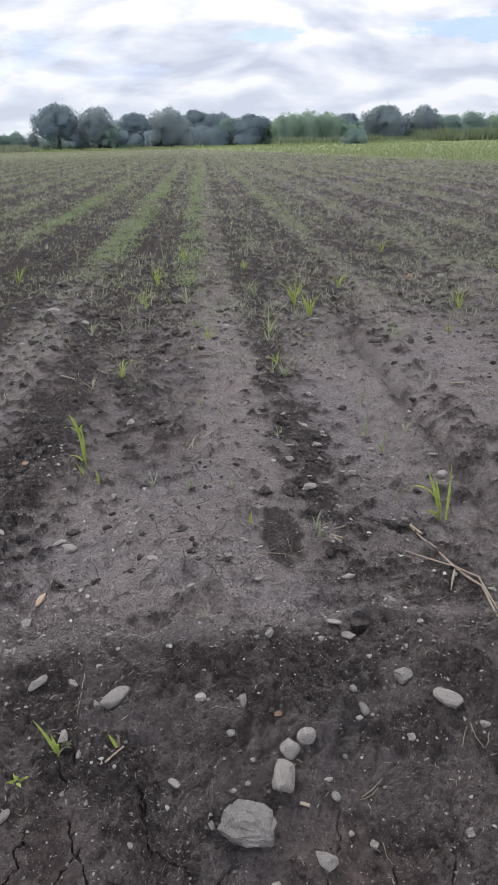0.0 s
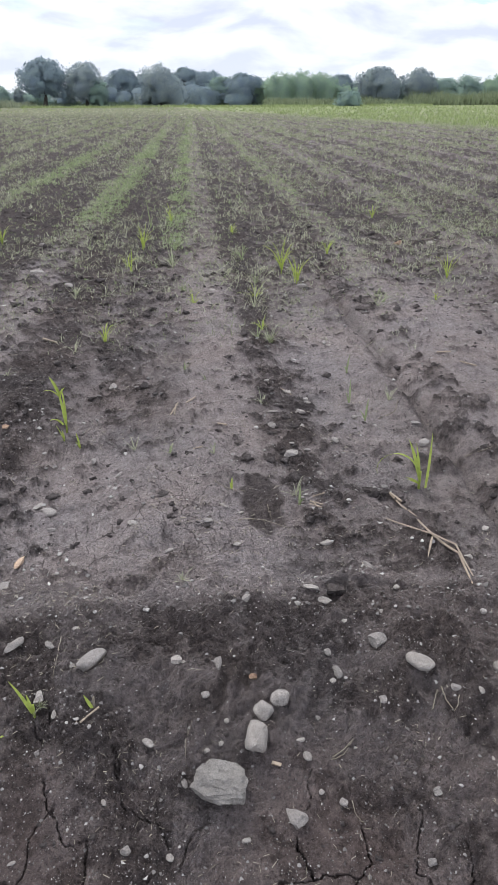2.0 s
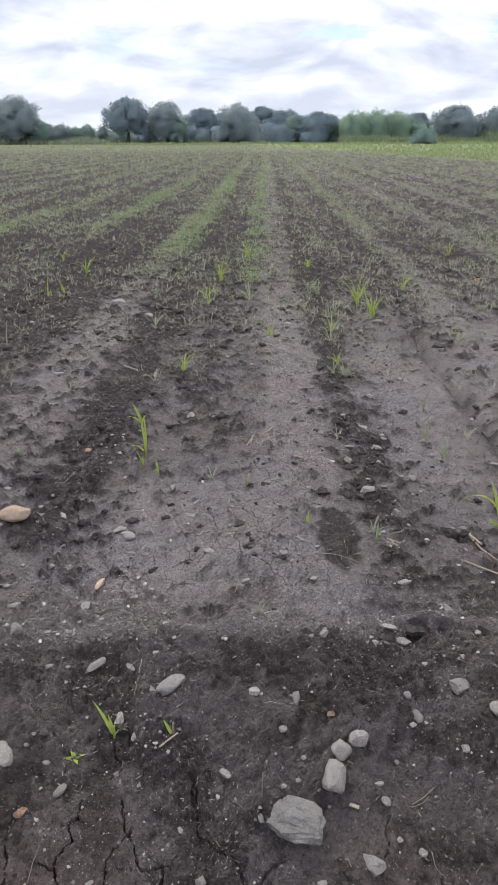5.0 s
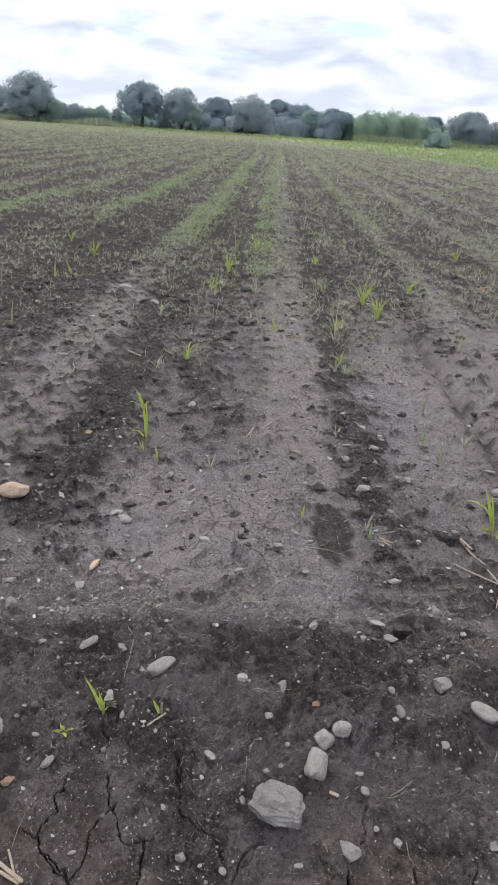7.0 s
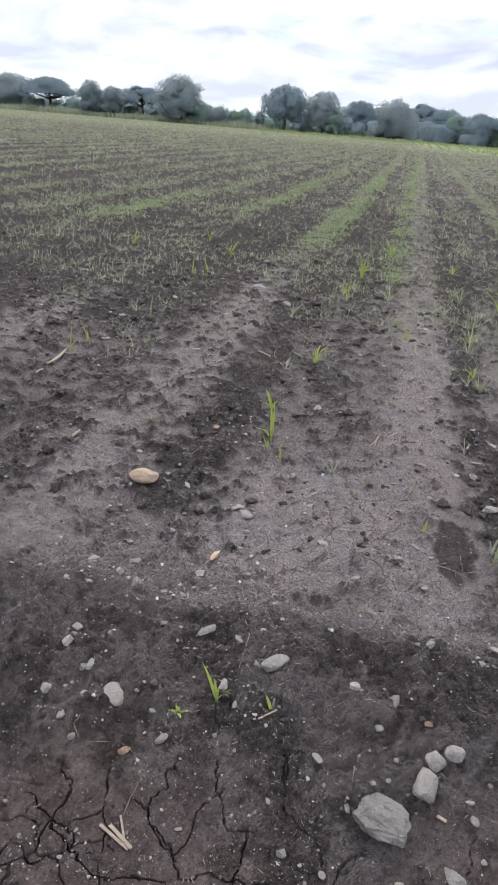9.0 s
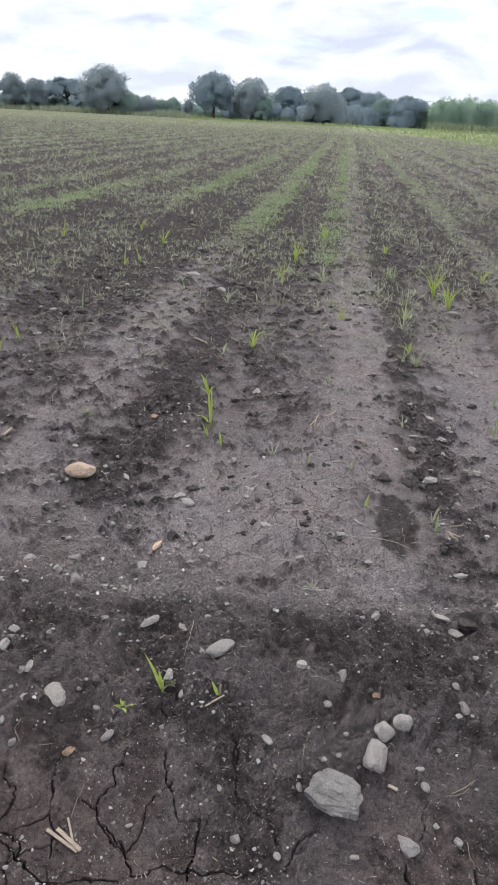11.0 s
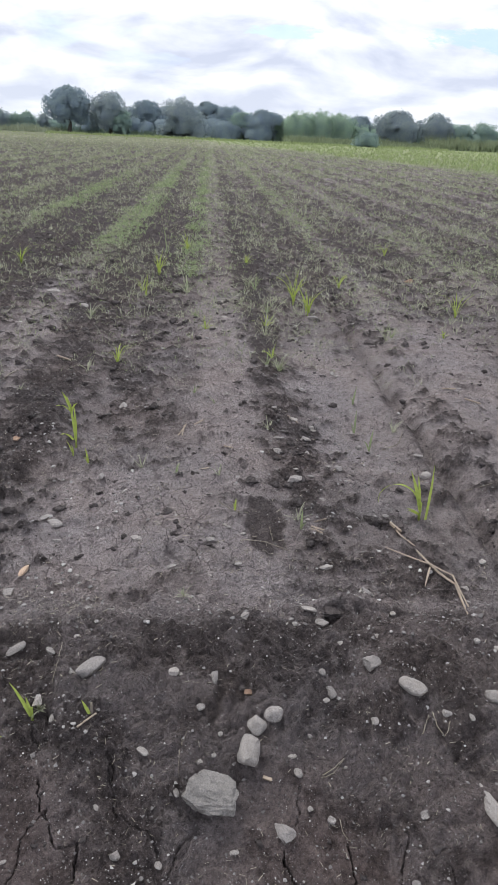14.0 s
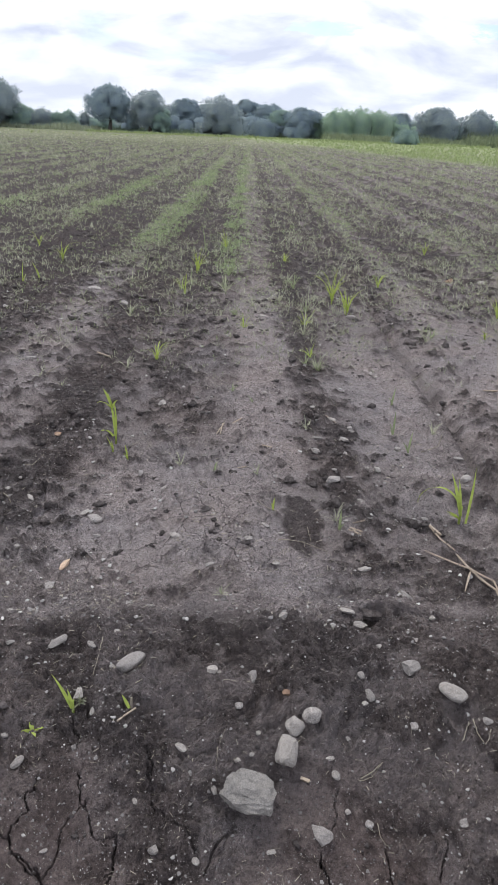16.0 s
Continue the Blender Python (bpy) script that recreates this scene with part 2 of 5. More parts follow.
BRICK_BIT = stone_material("brick_bit", (0.258, 0.163, 0.118), (0.376, 0.267, 0.198), (0.455, 0.376, 0.307))
GRAVEL = stone_material("gravel", (0.20, 0.19, 0.175), (0.31, 0.30, 0.275), (0.42, 0.40, 0.37))
SHOOT = blade_material("shoot_leaf", (0.49, 0.57, 0.14), (0.35, 0.46, 0.11))
GRASS = blade_material("grass_blade", (0.36, 0.43, 0.23), (0.27, 0.30, 0.18))
WEED = blade_material("weed_blade", (0.40, 0.485, 0.26), (0.28, 0.35, 0.18))
SCRUB = blade_material("dry_blade", (0.52, 0.53, 0.39), (0.28, 0.285, 0.21), 0.8)
STRAW = plain_material("straw", [(0.3, (0.28, 0.22, 0.17)), (0.6, (0.42, 0.345, 0.27)), (0.75, (0.50, 0.43, 0.35))], 30, 0.75, 0.3, (1, 8, 8))
TWIG = plain_material("twig", [(0.3, (0.16, 0.135, 0.105)), (0.6, (0.30, 0.265, 0.21)), (0.75, (0.42, 0.38, 0.31))], 40, 0.85)
BARK = plain_material("bark", [(0.3, (0.07, 0.065, 0.06)), (0.7, (0.16, 0.145, 0.13))], 3, 0.95)


def leaf_material(name, dark, light):
    m = Mat(name, 0.65)
    m.bsdf.inputs["Specular IOR Level"].default_value = 0.2
    tone = m.ramp(m.per_island(), [(0.0, dark), (1.0, light)])
    patch = m.ramp(m.noise(0.5, 3, 0.5), [(0.35, (0.86, 0.92, 0.92)), (0.65, (1.08, 1.13, 0.97))])
    body = m.mix(1.0, tone, patch, "MULTIPLY")
    m.colour(body)
    let_through(m, body, 0.45)
    return m.mat


# distance haze is put into these leaf colours: paler and bluer than the foliage
LEAF_DARK_HAZED = leaf_material("leaf_dark_hazed", (0.289, 0.351, 0.427), (0.325, 0.393, 0.468))
LEAF_MID_HAZED = leaf_material("leaf_mid_hazed", (0.307, 0.400, 0.393), (0.351, 0.448, 0.421))
LEAF_GREY_HAZED = leaf_material("leaf_grey_hazed", (0.320, 0.369, 0.427), (0.363, 0.412, 0.461))
LEAF_FRESH_HAZED = leaf_material("leaf_fresh_hazed", (0.356, 0.479, 0.387), (0.406, 0.500, 0.421))


# ---- the form of the ground ----
def lattice(ix, iy, seed):
    h = (ix.astype(np.int64) * 374761393 + iy.astype(np.int64) * 668265263 + seed * 974634777) & 0xFFFFFFFF
    h = ((h ^ (h >> 13)) * 1274126177) & 0xFFFFFFFF
    return ((h ^ (h >> 16)) & 0xFFFFFF) / float(0xFFFFFF)


def value_noise(x, y, seed):
    ix, iy = np.floor(x), np.floor(y)
    fx, fy = x - ix, y - iy
    fx, fy = fx * fx * fx * (fx * (fx * 6 - 15) + 10), fy * fy * fy * (fy * (fy * 6 - 15) + 10)
    a, b = lattice(ix, iy, seed), lattice(ix + 1, iy, seed)
    c, d = lattice(ix, iy + 1, seed), lattice(ix + 1, iy + 1, seed)
    return (a + (b - a) * fx) * (1 - fy) + (c + (d - c) * fx) * fy


def fbm(x, y, size, octaves, seed, gain=0.5):
    """Rough noise from 0 to 1 whose largest bumps are size metres across."""
    total, weight, amp = 0.0, 0.0, 1.0
    for k in range(octaves):
        c, s = math.cos(0.7 * k), math.sin(0.7 * k)
        total = total + amp * value_noise((x * c - y * s) / size + 17.3 * k, (x * s + y * c) / size - 9.1 * k, seed + k)
        weight, amp, size = weight + amp, amp * gain, size / 2.03
    return total / weight


def step(a, b, v):
    t = np.clip((v - a) / (b - a), 0, 1)
    return t * t * (3 - 2 * t)


def mound(x, y, cx, cy, rx, ry):
    """1 at a spot, falling to 0 round it."""
    return np.exp(-((x - cx) / rx) ** 2 - ((y - cy) / ry) ** 2)


ROW = 1.58        # from crop row to crop row
MIDDLE = 0.25     # a bare middle between two rows


def row_phase(x):
    """0 in the middle between two crop rows, 0.5 on a row."""
    return np.abs((x - MIDDLE) / ROW - np.round((x - MIDDLE) / ROW))


def seams(x, y, size, seed, warp=0.35):
    """How far a place is from the joints of a net of cracks with plates of that size."""
    wx = x + size * warp * (fbm(x, y, size * 0.7, 3, seed + 50) - 0.5) * 2
    wy = y + size * warp * (fbm(x, y, size * 0.7, 3, seed + 60) - 0.5) * 2
    ix, iy = np.floor(wx / size), np.floor(wy / size)
    best, second = np.full_like(x, 9.0), np.full_like(x, 9.0)
    for dx, dy in itertools.product((-1, 0, 1), repeat=2):
        cx = ix + dx + 0.15 + 0.7 * lattice(ix + dx, iy + dy, seed)
        cy = iy + dy + 0.15 + 0.7 * lattice(ix + dx, iy + dy, seed + 1)
        d = np.hypot(wx / size - cx, wy / size - cy)
        second = np.minimum(second, np.maximum(best, d))
        best = np.minimum(best, d)
    return (second - best) * size * 0.5


def crack_line(x, y, points, depth, width):
    """The cut of one winding crack through a few places."""
    jx = x + 0.024 * (fbm(x, y, 0.07, 4, 301, 0.6) - 0.5) * 2
    jy = y + 0.024 * (fbm(x, y, 0.07, 4, 311, 0.6) - 0.5) * 2
    d = np.full_like(x, 9.0)
    for (ax, ay), (bx, by) in zip(points, points[1:]):
        ux, uy = bx - ax, by - ay
        t = np.clip(((jx - ax) * ux + (jy - ay) * uy) / (ux * ux + uy * uy), 0, 1)
        d = np.minimum(d, np.hypot(jx - ax - t * ux, jy - ay - t * uy))
    return -1.3 * depth * np.clip((0.94 * width - d) / (0.5 * width), 0, 1)


def washed(x, y, lane):
    """How far rain has washed the ground flat and pale, 0 to 0.75: the lanes, the basins by the headland, a flat beside the runnel."""
    clean = 0.50 * lane * (1 - 0.95 * step(5.0, 11.0, y))
    clean = np.maximum(clean, 0.75 * mound(x, y, -0.25, 2.75, 0.5, 0.65))
    clean = np.maximum(clean, 0.70 * mound(x, y, 0.22, 2.6, 0.28, 0.7))
    clean = np.maximum(clean, 0.75 * mound(x, y, 1.95, 4.6, 0.62, 2.0))
    clean = np.maximum(clean, 0.68 * mound(x, y, 1.05, 4.4, 0.34, 1.5))
    clean = np.maximum(clean, 0.45 * mound(x, y, -1.25, 3.2, 0.30, 1.1))
    return clean


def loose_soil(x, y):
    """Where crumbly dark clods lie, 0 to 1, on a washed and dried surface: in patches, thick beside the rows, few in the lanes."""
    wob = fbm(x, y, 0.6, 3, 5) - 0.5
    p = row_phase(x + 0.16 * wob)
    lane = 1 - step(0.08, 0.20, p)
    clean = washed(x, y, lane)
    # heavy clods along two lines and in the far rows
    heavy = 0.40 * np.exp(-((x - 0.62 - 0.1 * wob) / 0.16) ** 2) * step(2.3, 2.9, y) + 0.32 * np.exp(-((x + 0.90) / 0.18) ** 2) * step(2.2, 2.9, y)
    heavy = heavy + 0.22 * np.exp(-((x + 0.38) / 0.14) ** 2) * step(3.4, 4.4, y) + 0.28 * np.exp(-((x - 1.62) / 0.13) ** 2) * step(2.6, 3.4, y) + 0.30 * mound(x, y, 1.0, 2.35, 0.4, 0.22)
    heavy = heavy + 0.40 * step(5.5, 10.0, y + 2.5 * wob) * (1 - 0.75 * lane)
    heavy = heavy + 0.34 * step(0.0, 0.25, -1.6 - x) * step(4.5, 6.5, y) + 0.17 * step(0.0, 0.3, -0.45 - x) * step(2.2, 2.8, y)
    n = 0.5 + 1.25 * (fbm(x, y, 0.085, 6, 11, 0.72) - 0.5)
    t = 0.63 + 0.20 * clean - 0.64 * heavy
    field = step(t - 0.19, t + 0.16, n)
    # the bank: crumbly all over, with darker patches
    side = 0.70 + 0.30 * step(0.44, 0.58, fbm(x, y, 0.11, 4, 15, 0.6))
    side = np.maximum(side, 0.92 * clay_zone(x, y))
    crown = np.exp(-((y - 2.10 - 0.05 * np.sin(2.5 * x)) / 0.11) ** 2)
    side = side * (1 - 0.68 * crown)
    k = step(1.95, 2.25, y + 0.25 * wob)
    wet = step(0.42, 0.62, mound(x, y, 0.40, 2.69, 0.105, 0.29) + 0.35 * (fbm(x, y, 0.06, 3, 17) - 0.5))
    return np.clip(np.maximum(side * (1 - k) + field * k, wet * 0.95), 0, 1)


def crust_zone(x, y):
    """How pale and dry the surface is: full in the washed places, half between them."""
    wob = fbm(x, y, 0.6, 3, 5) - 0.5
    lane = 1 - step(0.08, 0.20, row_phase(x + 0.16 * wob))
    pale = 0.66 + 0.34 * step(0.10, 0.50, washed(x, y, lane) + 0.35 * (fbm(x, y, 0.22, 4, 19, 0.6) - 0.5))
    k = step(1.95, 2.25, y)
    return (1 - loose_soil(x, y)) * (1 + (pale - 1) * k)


def clay_zone(x, y):
    """The smooth clay of the ditch floor and the foot of the bank."""
    return 1 - step(1.12, 1.46, y + 0.5 * (fbm(x, y, 0.35, 3, 63) - 0.5))


def bank(x, y):
    """The ditch side at the photographer's feet, the headland ridge and the field behind it."""
    yy = y + 0.07 * (fbm(x, y, 0.8, 3, 21) - 0.5) + 0.012 * np.sin(3.1 * x + 1)
    return -0.13 + 0.235 * step(0.93, 1.72, yy) - 0.105 * step(1.86, 2.32, yy)


def height(x, y):
    x, y = np.asarray(x, float), np.asarray(y, float)
    z = bank(x, y)
    field = step(1.9, 2.6, y)
    far = 1 - step(25, 90, y)
    p = row_phase(x + 0.06 * (fbm(x, y, 0.9, 2, 31) - 0.5))
    z = z + field * far * 0.030 * np.cos(2 * np.pi * p)
    # the narrow runnel beside one row
    z = z - field * 0.068 * np.exp(-((x - 1.40 + 0.035 * (fbm(x, y, 0.5, 3, 33) - 0.5) * 2) / 0.042) ** 2) * (1 - step(6.0, 8.0, y))
    loose = loose_soil(x, y)
    rough = loose * (field + 0.50 * (1 - field)) * far
    wet = mound(x, y, 0.40, 2.69, 0.12, 0.30)
    rough = rough * (1 - 0.8 * np.clip(wet * 1.6, 0, 1))
    lump = np.sqrt(np.abs(fbm(x, y, 0.075, 2, 41, 0.5) - 0.5) * 2)
    z = z + rough * (0.004 + 0.030 * lump) * (1 - 0.7 * clay_zone(x, y))
    clay = clay_zone(x, y)
    crisp = (1 - 0.55 * step(3.5, 8.0, y)) * (1 - 0.8 * clay)
    z = z + far * crisp * (0.022 + 0.014 * rough) * (fbm(x, y, 0.028, 4, 45, 0.65) - 0.5)
    z = z + far * 0.085 * np.clip(fbm(x, y, 0.10, 3, 46, 0.5) - 0.5, 0, 1) * field
    z = z + 0.030 * far * (fbm(x, y, 0.5, 3, 49) - 0.5) + 0.036 * far * field * (fbm(x, y, 0.19, 4, 47, 0.55) - 0.5)
    z = z + (1 - field) * (1 - 0.55 * clay) * 0.075 * (fbm(x, y, 0.11, 3, 48, 0.5) - 0.5)
    # crumbly lumps on the bank
    z = z + (1 - field) * (1 - clay) * (0.034 * np.abs(fbm(x, y, 0.055, 3, 43, 0.55) - 0.5) * 2 + 0.016 * (fbm(x, y, 0.018, 2, 44, 0.6) - 0.5) - 0.010)
    # washed-out holes in the ridge
    lip = 2.045 + 0.02 * (fbm(x, y, 0.08, 3, 55) - 0.5) * 2
    trough = step(1.90, 1.98, y) * (1 - step(lip, lip + 0.016, y)) * step(0.46, 0.52, x) * (1 - step(0.86, 0.96, x))
    hx = x + 0.03 * (fbm(x, y, 0.03, 2, 57) - 0.5)
    hollow = np.maximum(5 * mound(hx, y, 0.600, 2.040, 0.050, 0.050) - 2.6, 0.5 * (5 * mound(hx, y, 0.690, 2.030, 0.030, 0.020) - 2.6))
    z = z - 0.024 * trough - 0.19 * np.clip(hollow, 0, 1)
    z = z + 0.018 * mound(x, y, 0.70, 2.01, 0.05, 0.03) + 0.022 * mound(x, y, 0.70, 2.10, 0.22, 0.06)
    z = z - 0.055 * mound(x, y, -0.136, 2.20, 0.065, 0.035) - 0.04 * mound(x, y, 1.05, 2.0, 0.10, 0.03)
    return z


def cuts(x, y):
    """Shrinkage cracks: a wide net on the ditch floor, a fine one on the crusts, and the long ones down the bank."""
    low = (1 - step(1.05, 1.40, y + 0.25 * (fbm(x, y, 0.4, 3, 61) - 0.5)))
    d = seams(x, y, 0.26, 71)
    away = np.maximum(step(0.95, 1.1, np.abs(x - 0.1)), 1 - step(1.05, 1.15, y))
    z = -0.030 * np.clip((0.0024 - d) / 0.0013, 0, 1) * step(0.25, 0.6, low) * away
    d = seams(x, y, 0.115, 81)
    gate = step(0.45, 0.62, fbm(x, y, 0.35, 2, 85))
    z = z - 0.012 * np.clip(1.3 - d / 0.0028, 0, 1) * np.maximum(low * gate, step(0.5, 0.9, crust_zone(x, y)) * gate * (1 - step(3.4, 4.6, y)) * step(2.0, 2.3, y))
    for points, depth, width in CRACKS:
        z = np.minimum(z, crack_line(x, y, points, depth, width))
    return z


CRACKS = []


def crack(depth, width, *points):
    CRACKS.append((points, depth, width))


crack(0.024, 0.0015, (-0.714, 1.338), (-0.689, 1.293), (-0.665, 1.278), (-0.651, 1.251), (-0.638, 1.241), (-0.664, 1.192), (-0.674, 1.166))
crack(0.024, 0.0015, (-0.665, 1.194), (-0.616, 1.186), (-0.585, 1.144))
crack(0.016, 0.0015, (-0.560, 1.386), (-0.561, 1.325), (-0.550, 1.286), (-0.551, 1.229), (-0.603, 1.198))
crack(0.016, 0.0015, (-0.551, 1.229), (-0.518, 1.206), (-0.504, 1.154))
crack(0.024, 0.0015, (-0.383, 1.407), (-0.389, 1.363), (-0.407, 1.337), (-0.393, 1.313), (-0.427, 1.272), (-0.426, 1.244), (-0.403, 1.225), (-0.368, 1.200), (-0.309, 1.182))
crack(0.016, 0.0015, (-0.471, 1.262), (-0.429, 1.252))
crack(0.016, 0.0015, (-0.276, 1.408), (-0.256, 1.322), (-0.301, 1.271), (-0.298, 1.233), (-0.317, 1.188))
crack(0.016, 0.0015, (-0.255, 1.316), (-0.225, 1.292), (-0.201, 1.275), (-0.164, 1.280), (-0.158, 1.251), (-0.172, 1.201))
crack(0.024, 0.0015, (-0.116, 1.458), (-0.104, 1.404), (-0.082, 1.376), (-0.081, 1.325))
crack(0.024, 0.0015, (-0.339, 1.566), (-0.314, 1.524), (-0.303, 1.496))
crack(0.024, 0.0022, (-0.327, 1.583), (-0.296, 1.584), (-0.284, 1.550))
crack(0.016, 0.0015, (-0.491, 1.585), (-0.493, 1.545), (-0.477, 1.524), (-0.442, 1.510), (-0.455, 1.476))
crack(0.016, 0.0015, (-0.443, 1.513), (-0.423, 1.527))
crack(0.016, 0.0015, (-0.154, 1.555), (-0.136, 1.565), (-0.109, 1.564))
crack(0.024, 0.0015, (-0.111, 1.455), (-0.086, 1.376), (-0.074, 1.320), (-0.004, 1.295), (0.037, 1.254))
crack(0.024, 0.0022, (0.142, 1.288), (0.084, 1.261), (0.066, 1.235), (0.060, 1.199))
crack(0.016, 0.0015, (0.391, 1.378), (0.399, 1.337), (0.378, 1.297))
crack(0.024, 0.0022, (-0.119, 1.169), (-0.048, 1.179), (0.015, 1.191))
crack(0.032, 0.0022, (-0.410, 1.231), (-0.317, 1.188), (-0.308, 1.147), (-0.230, 1.174), (-0.167, 1.163), (-0.077, 1.177))
crack(0.024, 0.0022, (-0.159, 1.279), (-0.168, 1.180), (-0.180, 1.154))
crack(0.032, 0.0022, (-0.665, 1.190), (-0.539, 1.107), (-0.419, 1.110), (-0.334, 1.124))
crack(0.032, 0.0022, (-0.690, 1.099), (-0.671, 1.138), (-0.665, 1.190))
crack(0.024, 0.0015, (-0.665, 1.190), (-0.762, 1.238))
crack(0.024, 0.0015, (-0.647, 1.239), (-0.665, 1.190))
crack(0.032, 0.0022, (0.346, 1.252), (0.361, 1.186), (0.385, 1.158), (0.482, 1.165), (0.519, 1.195), (0.511, 1.258))
crack(0.024, 0.0015, (0.482, 1.165), (0.481, 1.130))
crack(0.024, 0.0015, (0.770, 1.209), (0.769, 1.171), (0.745, 1.136), (0.719, 1.109))
crack(0.032, 0.0022, (0.948, 1.220), (0.899, 1.148), (0.885, 1.098))
crack(0.024, 0.0015, (0.676, 1.266), (0.649, 1.208), (0.627, 1.172), (0.661, 1.142), (0.658, 1.116))
crack(0.024, 0.0022, (0.385, 1.158), (0.306, 1.155))
crack(0.016, 0.0015, (-0.841, 3.073), (-0.777, 2.891), (-0.785, 2.714), (-0.809, 2.572), (-0.794, 2.469), (-0.826, 2.393), (-0.799, 2.290), (-0.784, 2.193))
crack(0.016, 0.0015, (-0.794, 2.469), (-0.709, 2.475), (-0.651, 2.496), (-0.652, 2.377))
crack(0.016, 0.0015, (-0.352, 2.191), (-0.377, 2.114), (-0.382, 2.020))
crack(0.008, 0.0015, (-0.182, 3.141), (-0.175, 3.032), (-0.224, 2.866), (-0.191, 2.788), (-0.128, 2.770), (-0.097, 2.842), (-0.122, 2.911), (-0.221, 2.892))
crack(0.008, 0.0015, (-0.135, 2.537), (-0.162, 2.426), (-0.105, 2.336))
crack(0.008, 0.0015, (-0.159, 2.398), (-0.053, 2.427))
crack(0.008, 0.0015, (-0.178, 3.031), (-0.086, 3.035))
crack(0.008, 0.0015, (-0.477, 2.570), (-0.400, 2.532), (-0.336, 2.565), (-0.336, 2.640))
crack(0.008, 0.0015, (-0.526, 2.529), (-0.445, 2.473), (-0.411, 2.441), (-0.402, 2.367))
crack(0.016, 0.0015, (1.298, 4.685), (1.375, 4.374), (1.377, 3.993), (1.410, 3.708), (1.399, 3.304), (1.390, 3.128), (1.415, 2.996))
# ---- end of the form ----


# ---- building helpers ----
def mesh_of(name, verts, faces, material, smooth=True):
    me = bpy.data.meshes.new(name)
    me.from_pydata(verts, [], faces)
    me.materials.append(material)
    me.polygons.foreach_set("use_smooth", np.full(len(me.polygons), smooth))
    me.update()
    return me


def fast_mesh(name, verts, faces, material, smooth=True):
    """A large mesh from arrays; all faces have the same number of corners."""
    me = bpy.data.meshes.new(name)
    count, corners = faces.shape
    me.vertices.add(len(verts))
    me.vertices.foreach_set("co", verts.astype(np.float32).ravel())
    me.loops.add(count * corners)
    me.loops.foreach_set("vertex_index", faces.astype(np.int32).ravel())
    me.polygons.add(count)
    me.polygons.foreach_set("loop_start", np.arange(0, count * corners, corners, dtype=np.int32))
    me.polygons.foreach_set("use_smooth", np.full(count, smooth))
    me.materials.append(material)
    me.update(calc_edges=True)
    return me


def part(name, me, parent, label=""):
    ob = new(name, me)
    ob.parent = parent
    return tagged(ob, label)


def z_at(x, y):
    return float(height(np.array([x]), np.array([y]))[0])


# ---- the ground: one sheet from underfoot to the horizon ----
def rings():
    r = [0.0, 0.25, 0.45, 0.6, 0.7]
    for end, ratio in ((0.95, 1.02), (1.42, 1.0014), (2.25, 1.0024), (4.2, 1.0046), (13, 1.0080), (90, 1.02), (4000, 1.08)):
        while r[-1] < end:
            r.append(max(r[-1], 0.1) * ratio)
    return np.array(r)


def build_ground():
    r = rings()
    fine = np.arange(-41, 39, 0.115)
    coarse = np.arange(39, 319, 3.5)
    a = np.radians(np.concatenate([fine, coarse]))
    # every second spoke goes on past the near ground
    split = int(np.searchsorted(r, 4.2))
    a = a[: len(a) // 2 * 2]
    k = len(a)
    grids, faces, start = [], [], 0
    for rr, aa in ((r[: split + 1], a), (r[split:], a[::2])):
        grids.append((np.repeat(rr, len(aa)), np.tile(aa, len(rr))))
        i, j = np.meshgrid(np.arange(len(rr) - 1), np.arange(len(aa)), indexing="ij")
        j2 = (j + 1) % len(aa)
        faces.append(start + np.stack([i * len(aa) + j, i * len(aa) + j2, (i + 1) * len(aa) + j2, (i + 1) * len(aa) + j], -1).reshape(-1, 4)[:, ::-1])
        start += len(rr) * len(aa)
    near, turn = (np.concatenate(q) for q in zip(*grids))
    faces = np.concatenate(faces)
    x, y = near * np.sin(turn), near * np.cos(turn) + 0.12
    z = height(x, y)
    sel = (near < 4.1) & (y > 0.7)
    z[sel] += cuts(x[sel], y[sel])
    # the in-between places of the seam lie on the line of their neighbours
    rim = split * k + np.arange(k)
    odd = np.arange(1, k, 2)
    for q in (x, y, z):
        q[rim[odd]] = (q[rim[odd - 1]] + q[rim[(odd + 1) % k]]) / 2
    me = fast_mesh("ground", np.stack([x, y, z], -1), faces, SOIL)
    # broken edges stay sharp: the walls of cracks and holes
    drop = np.ptp(z[faces], axis=1)
    size = np.maximum(near[faces[:, 0]] * 0.0032, 0.003)
    me.polygons.foreach_set("use_smooth", ~((drop > 2.2 * size) & (near[faces[:, 0]] < 4.2)))
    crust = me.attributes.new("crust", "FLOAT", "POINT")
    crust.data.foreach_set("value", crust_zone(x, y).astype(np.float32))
    dried = me.attributes.new("dried", "FLOAT", "POINT")
    gate = step(0.42, 0.58, fbm(x, y, 0.4, 3, 87)) * step(2.15, 2.35, y) * (1 - step(3.6, 5.0, y)) * step(0.45, 0.8, crust_zone(x, y))
    dried.data.foreach_set("value", (0.55 * gate * np.exp(-((x + 0.15) / 0.75) ** 2) + 0.5 * gate * np.exp(-((x - 1.5) / 0.5) ** 2)).astype(np.float32))
    clay = me.attributes.new("clay", "FLOAT", "POINT")
    clay.data.foreach_set("value", clay_zone(x, y).astype(np.float32))
    sward = me.attributes.new("sward", "FLOAT", "POINT")
    sward.data.foreach_set("value", sward_zone(x, y).astype(np.float32))
    return tagged(new("ground", me), "dark tilled soil, cloddy and cracked, with pale dry crusts", "field", kind="structure")


